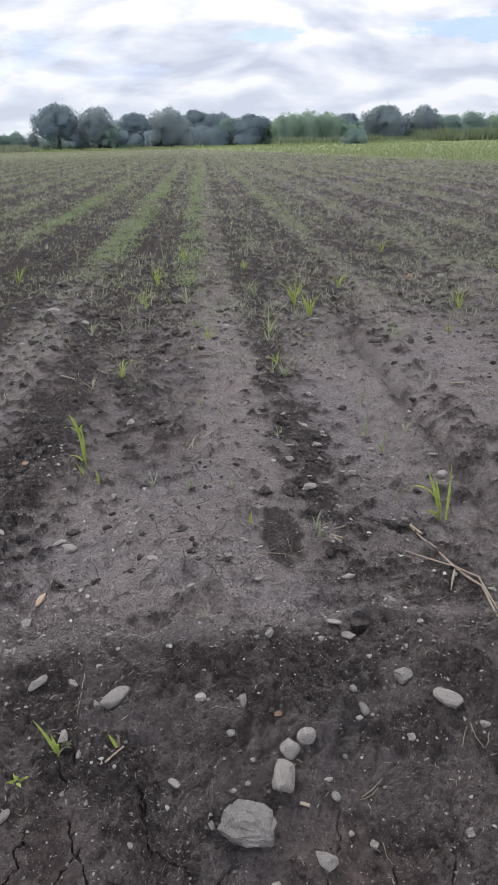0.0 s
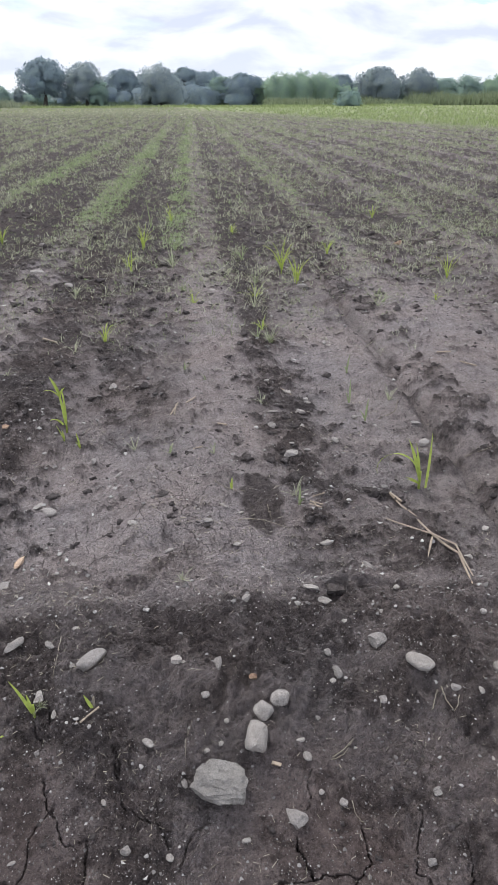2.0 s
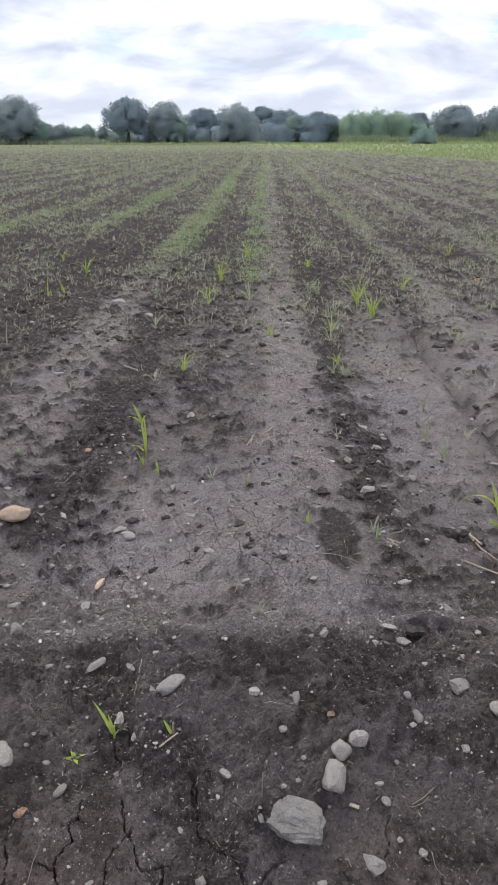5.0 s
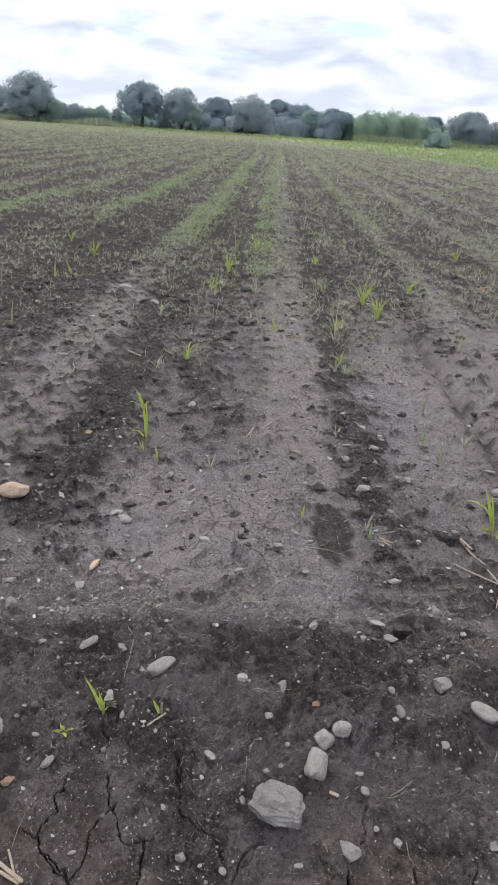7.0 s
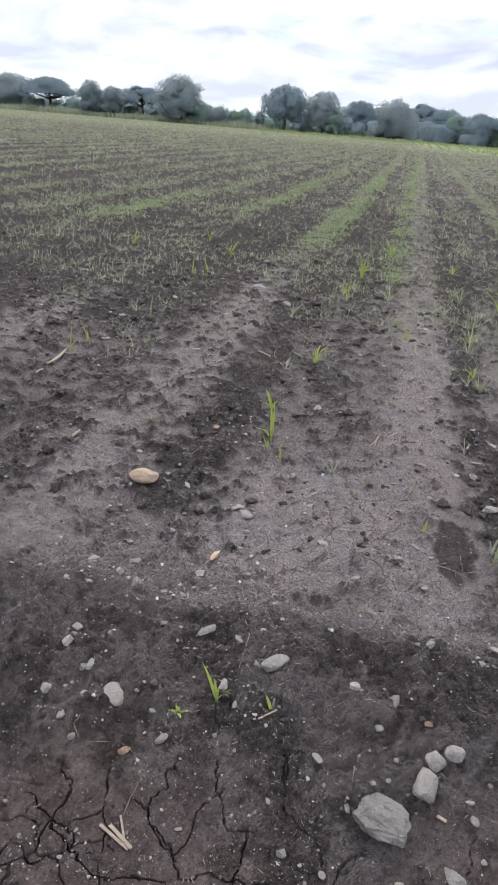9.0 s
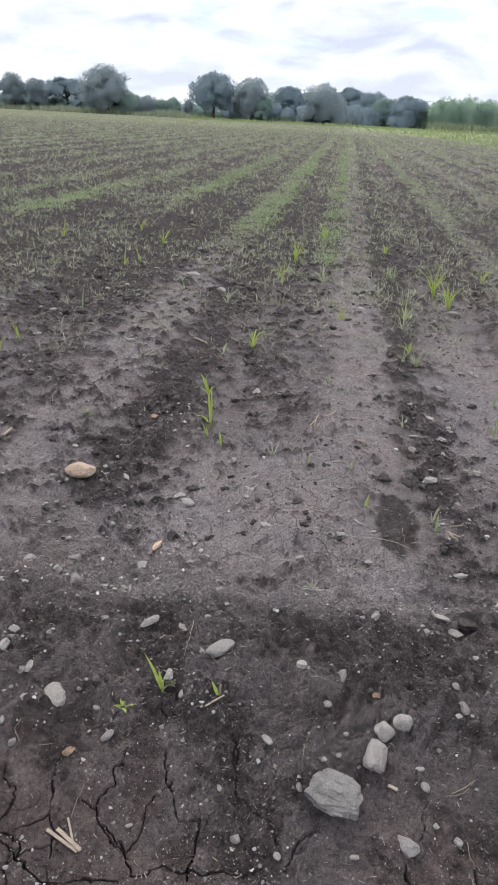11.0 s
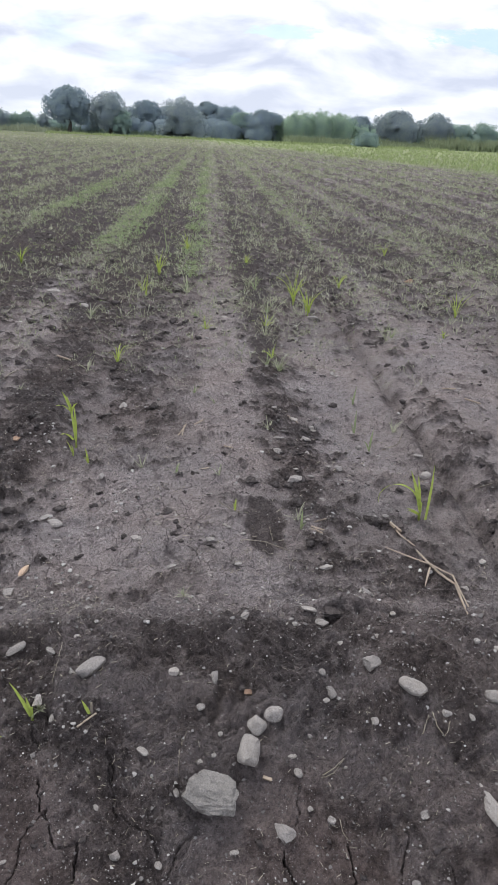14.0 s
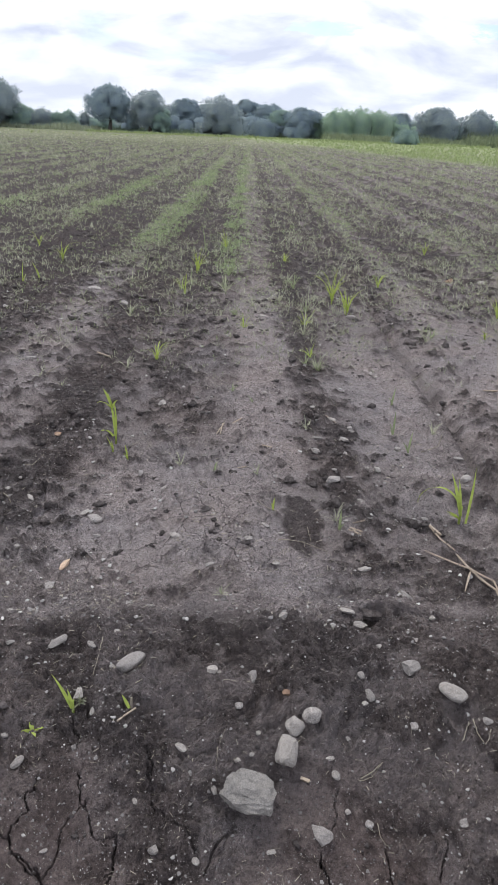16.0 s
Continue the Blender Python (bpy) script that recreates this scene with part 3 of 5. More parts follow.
def sward_zone(x, y):
    """Where a low green crop covers the soil, far out."""
    beyond = x - (23.3 - 0.143 * y) + 3 * (fbm(x, y, 12, 3, 91) - 0.5)
    crop = step(-2.0, 2.0, beyond) * step(30, 48, y)
    return 0.85 * crop + 0.42 * step(55, 120, y) * (1 - crop)


ground = build_ground()

# ---- stones ----
LOOKS = {"g": (GREY_STONE, "grey"), "p": (PALE_STONE, "pale grey"), "s": (SPECKLED_STONE, "speckled"), "o": (ORANGE_STONE, "orange-tan"), "b": (BRICK_BIT, "reddish brown")}
SHAPES = {"r": "rounded", "a": "angular", "w": "long splintered"}


def stone_mesh(sx, sy, sz, angular, seed, material, detail=3, name="stone"):
    rnd = random.Random(seed)
    bm = bmesh.new()
    bmesh.ops.create_icosphere(bm, subdivisions=detail, radius=1)
    off = Vector((rnd.uniform(-50, 50), rnd.uniform(-50, 50), rnd.uniform(-50, 50)))
    power = rnd.uniform(0.48, 0.66) if angular else rnd.uniform(0.90, 1.08)
    for v in bm.verts:
        v.co = Vector([math.copysign(abs(c) ** power, c) for c in v.co]) * (0.86 if angular else 0.94)
    turn = 0.12 if name == "rock" else 0.5
    spin = Euler((rnd.uniform(-turn, turn), rnd.uniform(-turn, turn), rnd.uniform(-0.6, 0.6) * turn)).to_matrix()
    bmesh.ops.rotate(bm, verts=bm.verts, matrix=spin)
    if not angular:
        for _ in range(10 if name == "chipped" else 7):
            n = Vector((rnd.gauss(0, 1), rnd.gauss(0, 1), rnd.gauss(0, 0.8))).normalized()
            d = rnd.uniform(0.58, 0.84) if name == "chipped" else rnd.uniform(0.76, 0.93)
            for v in bm.verts:
                over = v.co.dot(n) - d
                if over > 0:
                    v.co -= n * over * 0.9
    if angular:
        planes = []
        for _ in range(14 if name == "rock" else 9):
            n = Vector((rnd.gauss(0, 1), rnd.gauss(0, 1), rnd.gauss(0, 0.8))).normalized()
            planes.append((n, rnd.uniform(0.62, 0.86) if name == "rock" else rnd.uniform(0.52, 0.80)))
        for v in bm.verts:
            for n, d in planes:
                over = v.co.dot(n) - d
                if over > 0:
                    v.co -= n * over * 0.93
    rough = 1.25 if name == "rock" else 1.0
    for v in bm.verts:
        p = v.co.copy()
        big = noise.noise(p * 0.9 + off)
        mid = noise.noise(p * 2.3 + off)
        small = noise.noise(p * 5.5 - off) + (0.8 * noise.noise(p * 11 + off) if name == "rock" else 0)
        v.co *= 1 + 0.16 * big + rough * ((0.085 if angular else 0.04) * mid + (0.045 if angular else 0.012) * small)
        if name == "rock":
            ledge = 0.10 * (0.5 - abs(noise.noise(p * 1.7 + off * 0.5)) * 2) + 0.055 * (0.5 - abs(noise.noise(p * 3.6 - off)) * 2)
            v.co *= 1 + ledge
    wide = [max(abs(v.co[k]) for v in bm.verts) for k in range(3)]
    bmesh.ops.scale(bm, vec=(sx / wide[0], sy / wide[1], sz / wide[2]), verts=bm.verts)
    me = bpy.data.meshes.new("stone")
    bm.to_mesh(me)
    bm.free()
    me.materials.append(material)
    me.polygons.foreach_set("use_smooth", np.full(len(me.polygons), True))
    if angular:
        me.set_sharp_from_angle(angle=math.radians(24))
    return me


def stone(x, y, length, width, turn, kind):
    seed = int(abs(x) * 7919 + abs(y) * 104729)
    rnd = random.Random(seed)
    name, size = "stone", length
    if kind == "rock":
        length, width, turn = 0.146, 0.114, -10
        material, words, angular, tall = ROCK_STONE, "large grey angular rock with a fractured face, half sunk in soil", True, 0.75
        name = "rock"
    elif kind == "slab":
        length, width = 0.150, 0.044
        material, words, angular, tall = PALE_STONE, "long pale rough stone shard lying on the bank", True, 0.7
    else:
        material, tone = LOOKS[kind[0]]
        angular = kind[1] in "aw"
        tall = rnd.uniform(0.6, 0.9)
        span = "small" if size < 0.04 else "fist-sized" if size < 0.09 else "large"
        where = "bank" if y < 1.9 else "tilled soil"
        words = f"{span} {tone} {SHAPES[kind[1]]} stone half set in the {where}"
        if size < 0.035:
            name = "pebble"
    if width > length:
        length, width, turn = width, length, turn + 90
    sz = width * tall * 0.5
    me = stone_mesh(length / 2, width / 2, sz, angular, seed, material, 5 if name == "rock" else 4 if length > 0.075 else 3 if length > 0.024 else 2, name if name == "rock" else "chipped" if length < 0.075 else name)
    ob = new(name, me)
    ob.matrix_world = pose(x, y, z_at(x, y) + sz * 0.42, rnd.uniform(-9, 9) + (14 if y < 1.7 else 0), rnd.uniform(-8, 8), turn)
    return tagged(ob, words, name, "loose stones on the soil")


stone(0.669, 1.177, 0.025, 0.019, -4, "pa")
stone(0.038, 1.227, 0.026, 0.018, -46, "pr")
stone(-0.337, 1.235, 0.023, 0.011, 29, "pr")
stone(-0.069, 1.241, 0.026, 0.023, 15, "ga")
stone(0.223, 1.244, 0.024, 0.014, 15, "pa")
stone(0.350, 1.275, 0.069, 0.043, -41, "pa")
stone(0.475, 1.307, 0.023, 0.022, 15, "sr")
stone(0.898, 1.318, 0.145, 0.052, -74, "slab")
stone(0.725, 1.320, 0.030, 0.024, -4, "sa")
stone(0.422, 1.331, 0.016, 0.015, 15, "pr")
stone(0.162, 1.342, 0.172, 0.133, -30, "rock")
stone(-0.127, 1.347, 0.022, 0.016, 102, "gr")
stone(0.075, 1.362, 0.030, 0.016, 102, "gr")
stone(-0.698, 1.374, 0.028, 0.021, 72, "gr")
stone(-0.542, 1.376, 0.044, 0.028, 35, "ba")
stone(0.396, 1.406, 0.031, 0.024, 102, "gr")
stone(-0.750, 1.416, 0.036, 0.023, 95, "gr")
stone(-0.451, 1.430, 0.043, 0.026, 22, "ga")
stone(0.135, 1.434, 0.019, 0.018, 15, "pr")
stone(0.267, 1.437, 0.106, 0.072, 98, "ga")
stone(1.013, 1.439, 0.037, 0.025, -4, "pr")
stone(0.383, 1.440, 0.029, 0.014, 15, "pr")
stone(0.171, 1.444, 0.019, 0.014, 15, "pr")
stone(0.964, 1.448, 0.019, 0.016, -4, "gr")
stone(-0.309, 1.467, 0.018, 0.016, 15, "gr")
stone(-0.824, 1.469, 0.044, 0.029, 95, "sr")
stone(-0.020, 1.473, 0.040, 0.020, -41, "pr")
stone(-0.502, 1.494, 0.024, 0.017, 15, "pr")
stone(-0.718, 1.498, 0.023, 0.017, 15, "pa")
stone(-0.630, 1.509, 0.089, 0.063, -48, "gr")
stone(0.191, 1.514, 0.016, 0.015, 15, "gr")
stone(0.441, 1.515, 0.025, 0.017, 102, "gr")
stone(0.619, 1.519, 0.026, 0.022, -4, "pa")
stone(-0.562, 1.522, 0.016, 0.013, 15, "gr")
stone(0.290, 1.523, 0.061, 0.055, 41, "pr")
stone(0.901, 1.531, 0.025, 0.019, -43, "gr")
stone(0.340, 1.542, 0.055, 0.050, 29, "sr")
stone(-0.276, 1.551, 0.031, 0.016, 99, "gr")
stone(-0.552, 1.553, 0.017, 0.011, 15, "pr")
stone(0.838, 1.557, 0.038, 0.023, -20, "pa")
stone(-0.750, 1.561, 0.029, 0.027, 15, "ga")
stone(0.135, 1.574, 0.024, 0.022, 15, "sr")
stone(-0.733, 1.579, 0.046, 0.021, 84, "ga")
stone(0.496, 1.595, 0.021, 0.017, 15, "pr")
stone(-0.322, 1.604, 0.044, 0.028, 80, "sa")
stone(0.997, 1.605, 0.059, 0.043, -49, "gr")
stone(0.752, 1.623, 0.088, 0.051, -33, "gr")
stone(0.513, 1.632, 0.052, 0.036, 95, "gr")
stone(-0.833, 1.633, 0.044, 0.034, 80, "pa")
stone(0.272, 1.635, 0.026, 0.019, -12, "ba")
stone(-0.819, 1.659, 0.032, 0.018, 15, "ga")
stone(0.175, 1.673, 0.055, 0.027, 84, "ga")
stone(0.074, 1.688, 0.015, 0.015, 15, "gr")
stone(0.495, 1.689, 0.033, 0.025, 102, "gr")
stone(-0.827, 1.691, 0.037, 0.031, 63, "ga")
stone(-0.718, 1.693, 0.023, 0.015, 10, "gr")
stone(0.054, 1.693, 0.032, 0.029, 15, "pa")
stone(-0.247, 1.706, 0.019, 0.018, 15, "gr")
stone(-0.192, 1.716, 0.103, 0.053, 40, "pr")
stone(0.657, 1.721, 0.059, 0.054, 23, "ga")
stone(-0.323, 1.776, 0.041, 0.020, -36, "gr")
stone(-0.515, 1.785, 0.016, 0.015, 10, "gr")
stone(-0.576, 1.788, 0.031, 0.016, 17, "ga")
stone(1.072, 1.793, 0.024, 0.018, 78, "pr")
stone(-0.432, 1.807, 0.073, 0.032, 44, "ga")
stone(0.575, 1.812, 0.024, 0.017, -4, "pr")
stone(1.015, 1.813, 0.022, 0.020, -4, "pr")
stone(-0.260, 1.860, 0.020, 0.014, 10, "pr")
stone(0.710, 1.876, 0.047, 0.020, 10, "pa")
stone(-0.876, 1.883, 0.025, 0.019, 10, "pr")
stone(-0.960, 1.884, 0.027, 0.024, 10, "pr")
stone(0.277, 1.949, 0.035, 0.027, 29, "ga")
stone(0.534, 1.954, 0.056, 0.028, -24, "ga")
stone(-0.435, 1.965, 0.020, 0.012, 10, "pr")
stone(-0.740, 1.976, 0.054, 0.046, 91, "ga")
stone(1.025, 1.990, 0.053, 0.020, -4, "ga")
stone(-0.563, 2.009, 0.025, 0.014, 92, "pr")
stone(-0.654, 2.010, 0.028, 0.016, 40, "ga")
stone(-0.635, 2.028, 0.024, 0.010, 10, "pr")
stone(-0.827, 2.034, 0.038, 0.031, 52, "ga")
stone(0.507, 2.042, 0.058, 0.024, -29, "pa")
stone(0.809, 2.044, 0.026, 0.024, -3, "sr")
stone(-0.255, 2.044, 0.024, 0.017, 10, "ga")
stone(-0.952, 2.070, 0.049, 0.032, 34, "pa")
stone(1.338, 2.153, 0.081, 0.033, 81, "pa")
stone(1.128, 2.162, 0.024, 0.017, -3, "pr")
stone(-0.826, 2.173, 0.054, 0.039, 54, "ga")
stone(0.745, 2.195, 0.047, 0.028, -60, "ga")
stone(-0.580, 2.223, 0.067, 0.035, 92, "pa")
stone(1.150, 2.253, 0.037, 0.021, -36, "pr")
stone(0.160, 2.301, 0.023, 0.016, 98, "gr")
stone(-0.915, 2.341, 0.027, 0.023, 11, "gr")
stone(-0.350, 2.343, 0.023, 0.016, 11, "pr")
stone(0.271, 2.354, 0.033, 0.020, 11, "pr")
stone(0.011, 2.375, 0.037, 0.020, 28, "pr")
stone(-0.561, 2.377, 0.081, 0.027, 75, "ow")
stone(0.627, 2.383, 0.056, 0.032, -4, "pr")
stone(-1.031, 2.431, 0.021, 0.019, 11, "pr")
stone(1.301, 2.460, 0.044, 0.032, 68, "pr")
stone(-0.782, 2.485, 0.028, 0.024, 11, "gr")
stone(1.469, 2.521, 0.044, 0.030, -3, "pr")
stone(0.165, 2.538, 0.039, 0.028, 11, "pr")
stone(-1.090, 2.547, 0.027, 0.015, 11, "pr")
stone(-1.047, 2.555, 0.023, 0.017, 11, "gr")
stone(-1.019, 2.559, 0.020, 0.016, 11, "gr")
stone(-0.144, 2.602, 0.056, 0.028, -4, "pr")
stone(0.300, 2.610, 0.032, 0.017, 11, "pr")
stone(0.240, 2.619, 0.030, 0.019, -25, "gr")
stone(-0.485, 2.627, 0.034, 0.023, 11, "pa")
stone(0.127, 2.642, 0.015, 0.014, 11, "pr")
stone(0.230, 2.677, 0.033, 0.019, -26, "gr")
stone(0.570, 2.687, 0.025, 0.017, 11, "gr")
stone(-1.093, 2.695, 0.038, 0.026, 93, "gr")
stone(-1.066, 2.719, 0.020, 0.018, 11, "pr")
stone(0.598, 2.741, 0.033, 0.018, 11, "pr")
stone(-1.143, 2.742, 0.032, 0.017, 11, "gr")
stone(-0.524, 2.755, 0.084, 0.050, -13, "pr")
stone(-1.029, 2.800, 0.161, 0.085, -9, "or")
stone(-0.573, 2.817, 0.072, 0.032, 64, "pa")
stone(0.984, 2.854, 0.042, 0.029, -3, "gr")
stone(-0.840, 2.882, 0.064, 0.024, -56, "pr")
stone(-0.953, 2.926, 0.035, 0.026, -28, "ga")
stone(0.698, 2.944, 0.048, 0.029, -28, "ga")
stone(-0.244, 3.016, 0.049, 0.032, 48, "pa")
stone(-0.931, 3.040, 0.030, 0.019, -53, "gr")
stone(-1.162, 3.084, 0.038, 0.023, 12, "pr")
stone(0.575, 3.098, 0.081, 0.050, 1, "pa")
stone(-0.371, 3.148, 0.039, 0.035, 70, "pa")
stone(0.674, 3.175, 0.046, 0.017, 12, "ga")
stone(0.597, 3.204, 0.029, 0.017, 12, "gr")
stone(1.281, 3.227, 0.066, 0.050, 28, "pr")
stone(0.823, 3.253, 0.043, 0.035, -30, "pa")
stone(0.782, 3.286, 0.026, 0.020, 12, "gr")
stone(-1.489, 3.305, 0.057, 0.028, 12, "pr")
stone(1.370, 3.330, 0.050, 0.024, -51, "pa")
stone(0.520, 3.420, 0.055, 0.048, 12, "ga")
stone(1.301, 3.437, 0.060, 0.021, -2, "pa")
stone(0.680, 3.443, 0.081, 0.027, 68, "pa")
stone(1.093, 3.466, 0.036, 0.024, -45, "pa")
stone(-0.883, 3.539, 0.049, 0.037, 12, "ba")
stone(-1.384, 3.572, 0.024, 0.016, 12, "pr")
stone(1.010, 3.615, 0.040, 0.028, -2, "gr")
stone(0.706, 3.625, 0.066, 0.041, -32, "pa")
stone(0.558, 3.628, 0.083, 0.019, 12, "pa")
stone(-0.126, 3.758, 0.043, 0.022, 36, "pr")
stone(0.771, 3.798, 0.048, 0.029, -2, "gr")
stone(0.763, 3.820, 0.045, 0.030, 13, "pa")
stone(0.666, 3.982, 0.090, 0.031, -49, "pa")
stone(0.558, 4.032, 0.037, 0.022, 13, "pr")
stone(-1.867, 4.158, 0.037, 0.019, 13, "pr")
stone(-0.383, 4.160, 0.062, 0.049, 56, "pa")
stone(0.268, 4.289, 0.035, 0.025, 13, "gr")
stone(0.985, 4.290, 0.061, 0.028, 13, "pr")
stone(0.350, 4.317, 0.034, 0.025, 13, "pr")
stone(1.868, 4.469, 0.048, 0.025, -1, "pr")
stone(-1.391, 4.801, 0.102, 0.041, 14, "pa")
stone(1.091, 4.847, 0.043, 0.023, -0, "pr")
stone(-2.136, 4.900, 0.065, 0.040, 14, "pr")
stone(1.075, 4.949, 0.053, 0.035, 84, "pr")
stone(-2.116, 5.153, 0.062, 0.032, 84, "gr")
stone(1.944, 5.283, 0.048, 0.036, 75, "pr")
stone(2.498, 5.508, 0.041, 0.033, 0, "gr")
stone(-2.285, 5.544, 0.073, 0.069, 15, "ga")
stone(2.825, 5.547, 0.061, 0.028, 0, "pr")
stone(2.491, 5.798, 0.048, 0.032, 1, "pr")
stone(2.727, 5.800, 0.057, 0.032, 1, "pr")
stone(0.292, 6.249, 0.080, 0.038, -9, "pr")
stone(-1.749, 6.256, 0.055, 0.032, 16, "pr")
stone(-2.133, 6.509, 0.058, 0.036, 16, "pa")
stone(1.153, 6.561, 0.110, 0.049, -20, "pr")
stone(-1.025, 6.634, 0.118, 0.058, -55, "pr")
stone(-2.961, 6.660, 0.082, 0.060, 17, "ga")
stone(-2.000, 6.724, 0.056, 0.040, 17, "gr")
stone(-3.278, 6.915, 0.123, 0.047, 17, "pr")
stone(-1.422, 7.166, 0.152, 0.060, 17, "pr")
stone(-3.639, 7.820, 0.069, 0.049, 18, "ga")
stone(2.955, 8.342, 0.094, 0.080, 3, "ga")
stone(2.640, 8.588, 0.142, 0.090, 57, "ba")
stone(-1.664, 8.711, 0.078, 0.050, 19, "pr")

def soil_clod(x, y, length, width, tall, turn, level, words):
    """A crusted lump of soil, roofing or flanking the washed-out hole."""
    me = stone_mesh(length / 2, width / 2, tall / 2, True, int(x * 7919 + y * 911), CLOD, 4, "rock")
    ob = new("soil_clod", me)
    ob.matrix_world = pose(x, y, level, 0, 0, turn)
    return tagged(ob, words, "soil clod", "clods round the washed-out hole")


def clod_material():
    m = Mat("clod", 0.97)
    m.bsdf.inputs["Specular IOR Level"].default_value = 0.1
    body = m.ramp(m.noise(40, 6, 0.7), [(0.3, (0.072, 0.062, 0.060)), (0.5, (0.155, 0.137, 0.133)), (0.72, (0.26, 0.234, 0.226))])
    tone = m.ramp(m.per_island(), [(0.0, (0.80, 0.79, 0.79)), (0.7, (1.0, 1.0, 1.0)), (1.0, (1.6, 1.56, 1.54))])
    m.colour(m.mix(1.0, body, tone, "MULTIPLY"))
    m.bump(m.noise(95, 6, 0.75), 1.0, 0.03)
    return m.mat


CLOD = clod_material()
RIM = z_at(0.60, 2.16)
soil_clod(0.612, 2.085, 0.155, 0.094, 0.040, 6, RIM + 0.010, "crusted dark soil lump roofing a washed-out hole")
soil_clod(0.668, 2.026, 0.088, 0.062, 0.056, -15, RIM - 0.008, "rounded dark soil clod beside a washed-out hole")
soil_clod(0.760, 2.052, 0.120, 0.060, 0.040, 4, RIM - 0.012, "rounded dark soil clod along the crumbled ridge")

# ---- gravel: the countless small bits ----
def scatter_gravel(seed, count):
    rng = np.random.default_rng(seed)
    base = []
    for k in range(10):
        bm = bmesh.new()
        bmesh.ops.create_icosphere(bm, subdivisions=1, radius=1)
        for v in bm.verts:
            v.co *= 0.72 + 0.85 * noise.noise(v.co * 1.7 + Vector((k * 9.1, 3, 7)))
        base.append((np.array([v.co[:] for v in bm.verts]), np.array([[v.index for v in f.verts] for f in bm.faces])))
        bm.free()
    r = 1.0 + 8.5 * rng.random(count) ** 1.7
    a = np.radians(rng.uniform(-40, 37, count))
    x, y = r * np.sin(a), r * np.cos(a) + 0.12
    patch = fbm(x, y, 0.22, 3, 121)
    ridge = np.exp(-((y - 1.98) / 0.16) ** 2)
    row = 1 - 0.65 * (row_phase(x) < 0.14)
    keep = rng.random(count) < np.clip(0.2 + 1.6 * (patch - 0.4), 0.08, 1) * row + 0.6 * ridge
    keep &= ~((y < 1.75) & (cuts(x, y) < -0.003))
    x, y = x[keep], y[keep]
    size = 0.0014 + 0.0030 * rng.pareto(3.0, len(x))
    size = np.minimum(size, 0.0100) * (0.85 + 0.15 * y) * np.where(y < 1.9, 0.68, 1.0)
    z = height(x, y)
    verts, faces, start = [], [], 0
    for i in range(len(x)):
        v, f = base[i % 10]
        c, s = math.cos(i * 2.4), math.sin(i * 2.4)
        m = v * np.array([1.0 + 0.5 * ((i * 7) % 5) / 4, 1.0, 0.65]) * size[i]
        verts.append(np.stack([m[:, 0] * c - m[:, 1] * s + x[i], m[:, 0] * s + m[:, 1] * c + y[i], m[:, 2] + z[i] + size[i] * 0.25], -1))
        faces.append(f + start)
        start += len(v)
    me = fast_mesh("gravel", np.concatenate(verts), np.concatenate(faces), GRAVEL_BITS, False)
    return tagged(new("gravel", me), "scattered pale grit and tiny pebbles over the soil", "gravel", kind="stuff")


def gravel_material():
    m = Mat("gravel_bits", 0.9)
    m.colour(m.ramp(m.per_island(), [(0.0, (0.12, 0.108, 0.104)), (0.45, (0.22, 0.206, 0.196)), (0.85, (0.37, 0.352, 0.335)), (1.0, (0.54, 0.52, 0.49))]))
    return m.mat


def scatter_grit(seed, count):
    """Crumbs and grit a few millimetres across, pale and dark."""
    rng = np.random.default_rng(seed)
    r = 1.0 + 6.5 * rng.random(count) ** 1.35
    a = np.radians(rng.uniform(-40, 37, count))
    x, y = r * np.sin(a), r * np.cos(a) + 0.12
    keep = rng.random(count) < np.clip(0.35 + 1.5 * (fbm(x, y, 0.3, 3, 131) - 0.42), 0.1, 1)
    keep &= ~((y < 1.75) & (cuts(x, y) < -0.003))
    x, y = x[keep], y[keep]
    n = len(x)
    size = np.minimum(0.0011 * (1 + rng.pareto(2.8, n)), 0.0060) * (0.75 + 0.22 * y)
    z = height(x, y)
    corner = np.array([(1, 0, 0), (0, 1, 0), (-1, 0, 0), (0, -1, 0), (0, 0, 1)], float)
    v = corner[None] * rng.uniform(0.6, 1.3, (n, 5, 1)) * size[:, None, None]
    t = rng.uniform(0, 6.3, n)[:, None]
    vx, vy = v[..., 0] * np.cos(t) - v[..., 1] * np.sin(t), v[..., 0] * np.sin(t) + v[..., 1] * np.cos(t)
    v = np.stack([vx + x[:, None], vy + y[:, None], v[..., 2] * 0.8 + z[:, None] + 0.0002 - (v[..., 2] == 0) * 0.001], -1).reshape(-1, 3)
    b = np.arange(n)[:, None] * 5
    faces = np.concatenate([b + np.array(f) for f in ((0, 1, 4), (1, 2, 4), (2, 3, 4), (3, 0, 4))])
    return tagged(new("grit", fast_mesh("grit", v, faces, GRAVEL_BITS, False)), "fine pale and dark grit over the soil", "grit", kind="stuff")


GRAVEL_BITS = gravel_material()
scatter_gravel(3, 36000)
scatter_grit(4, 75000)


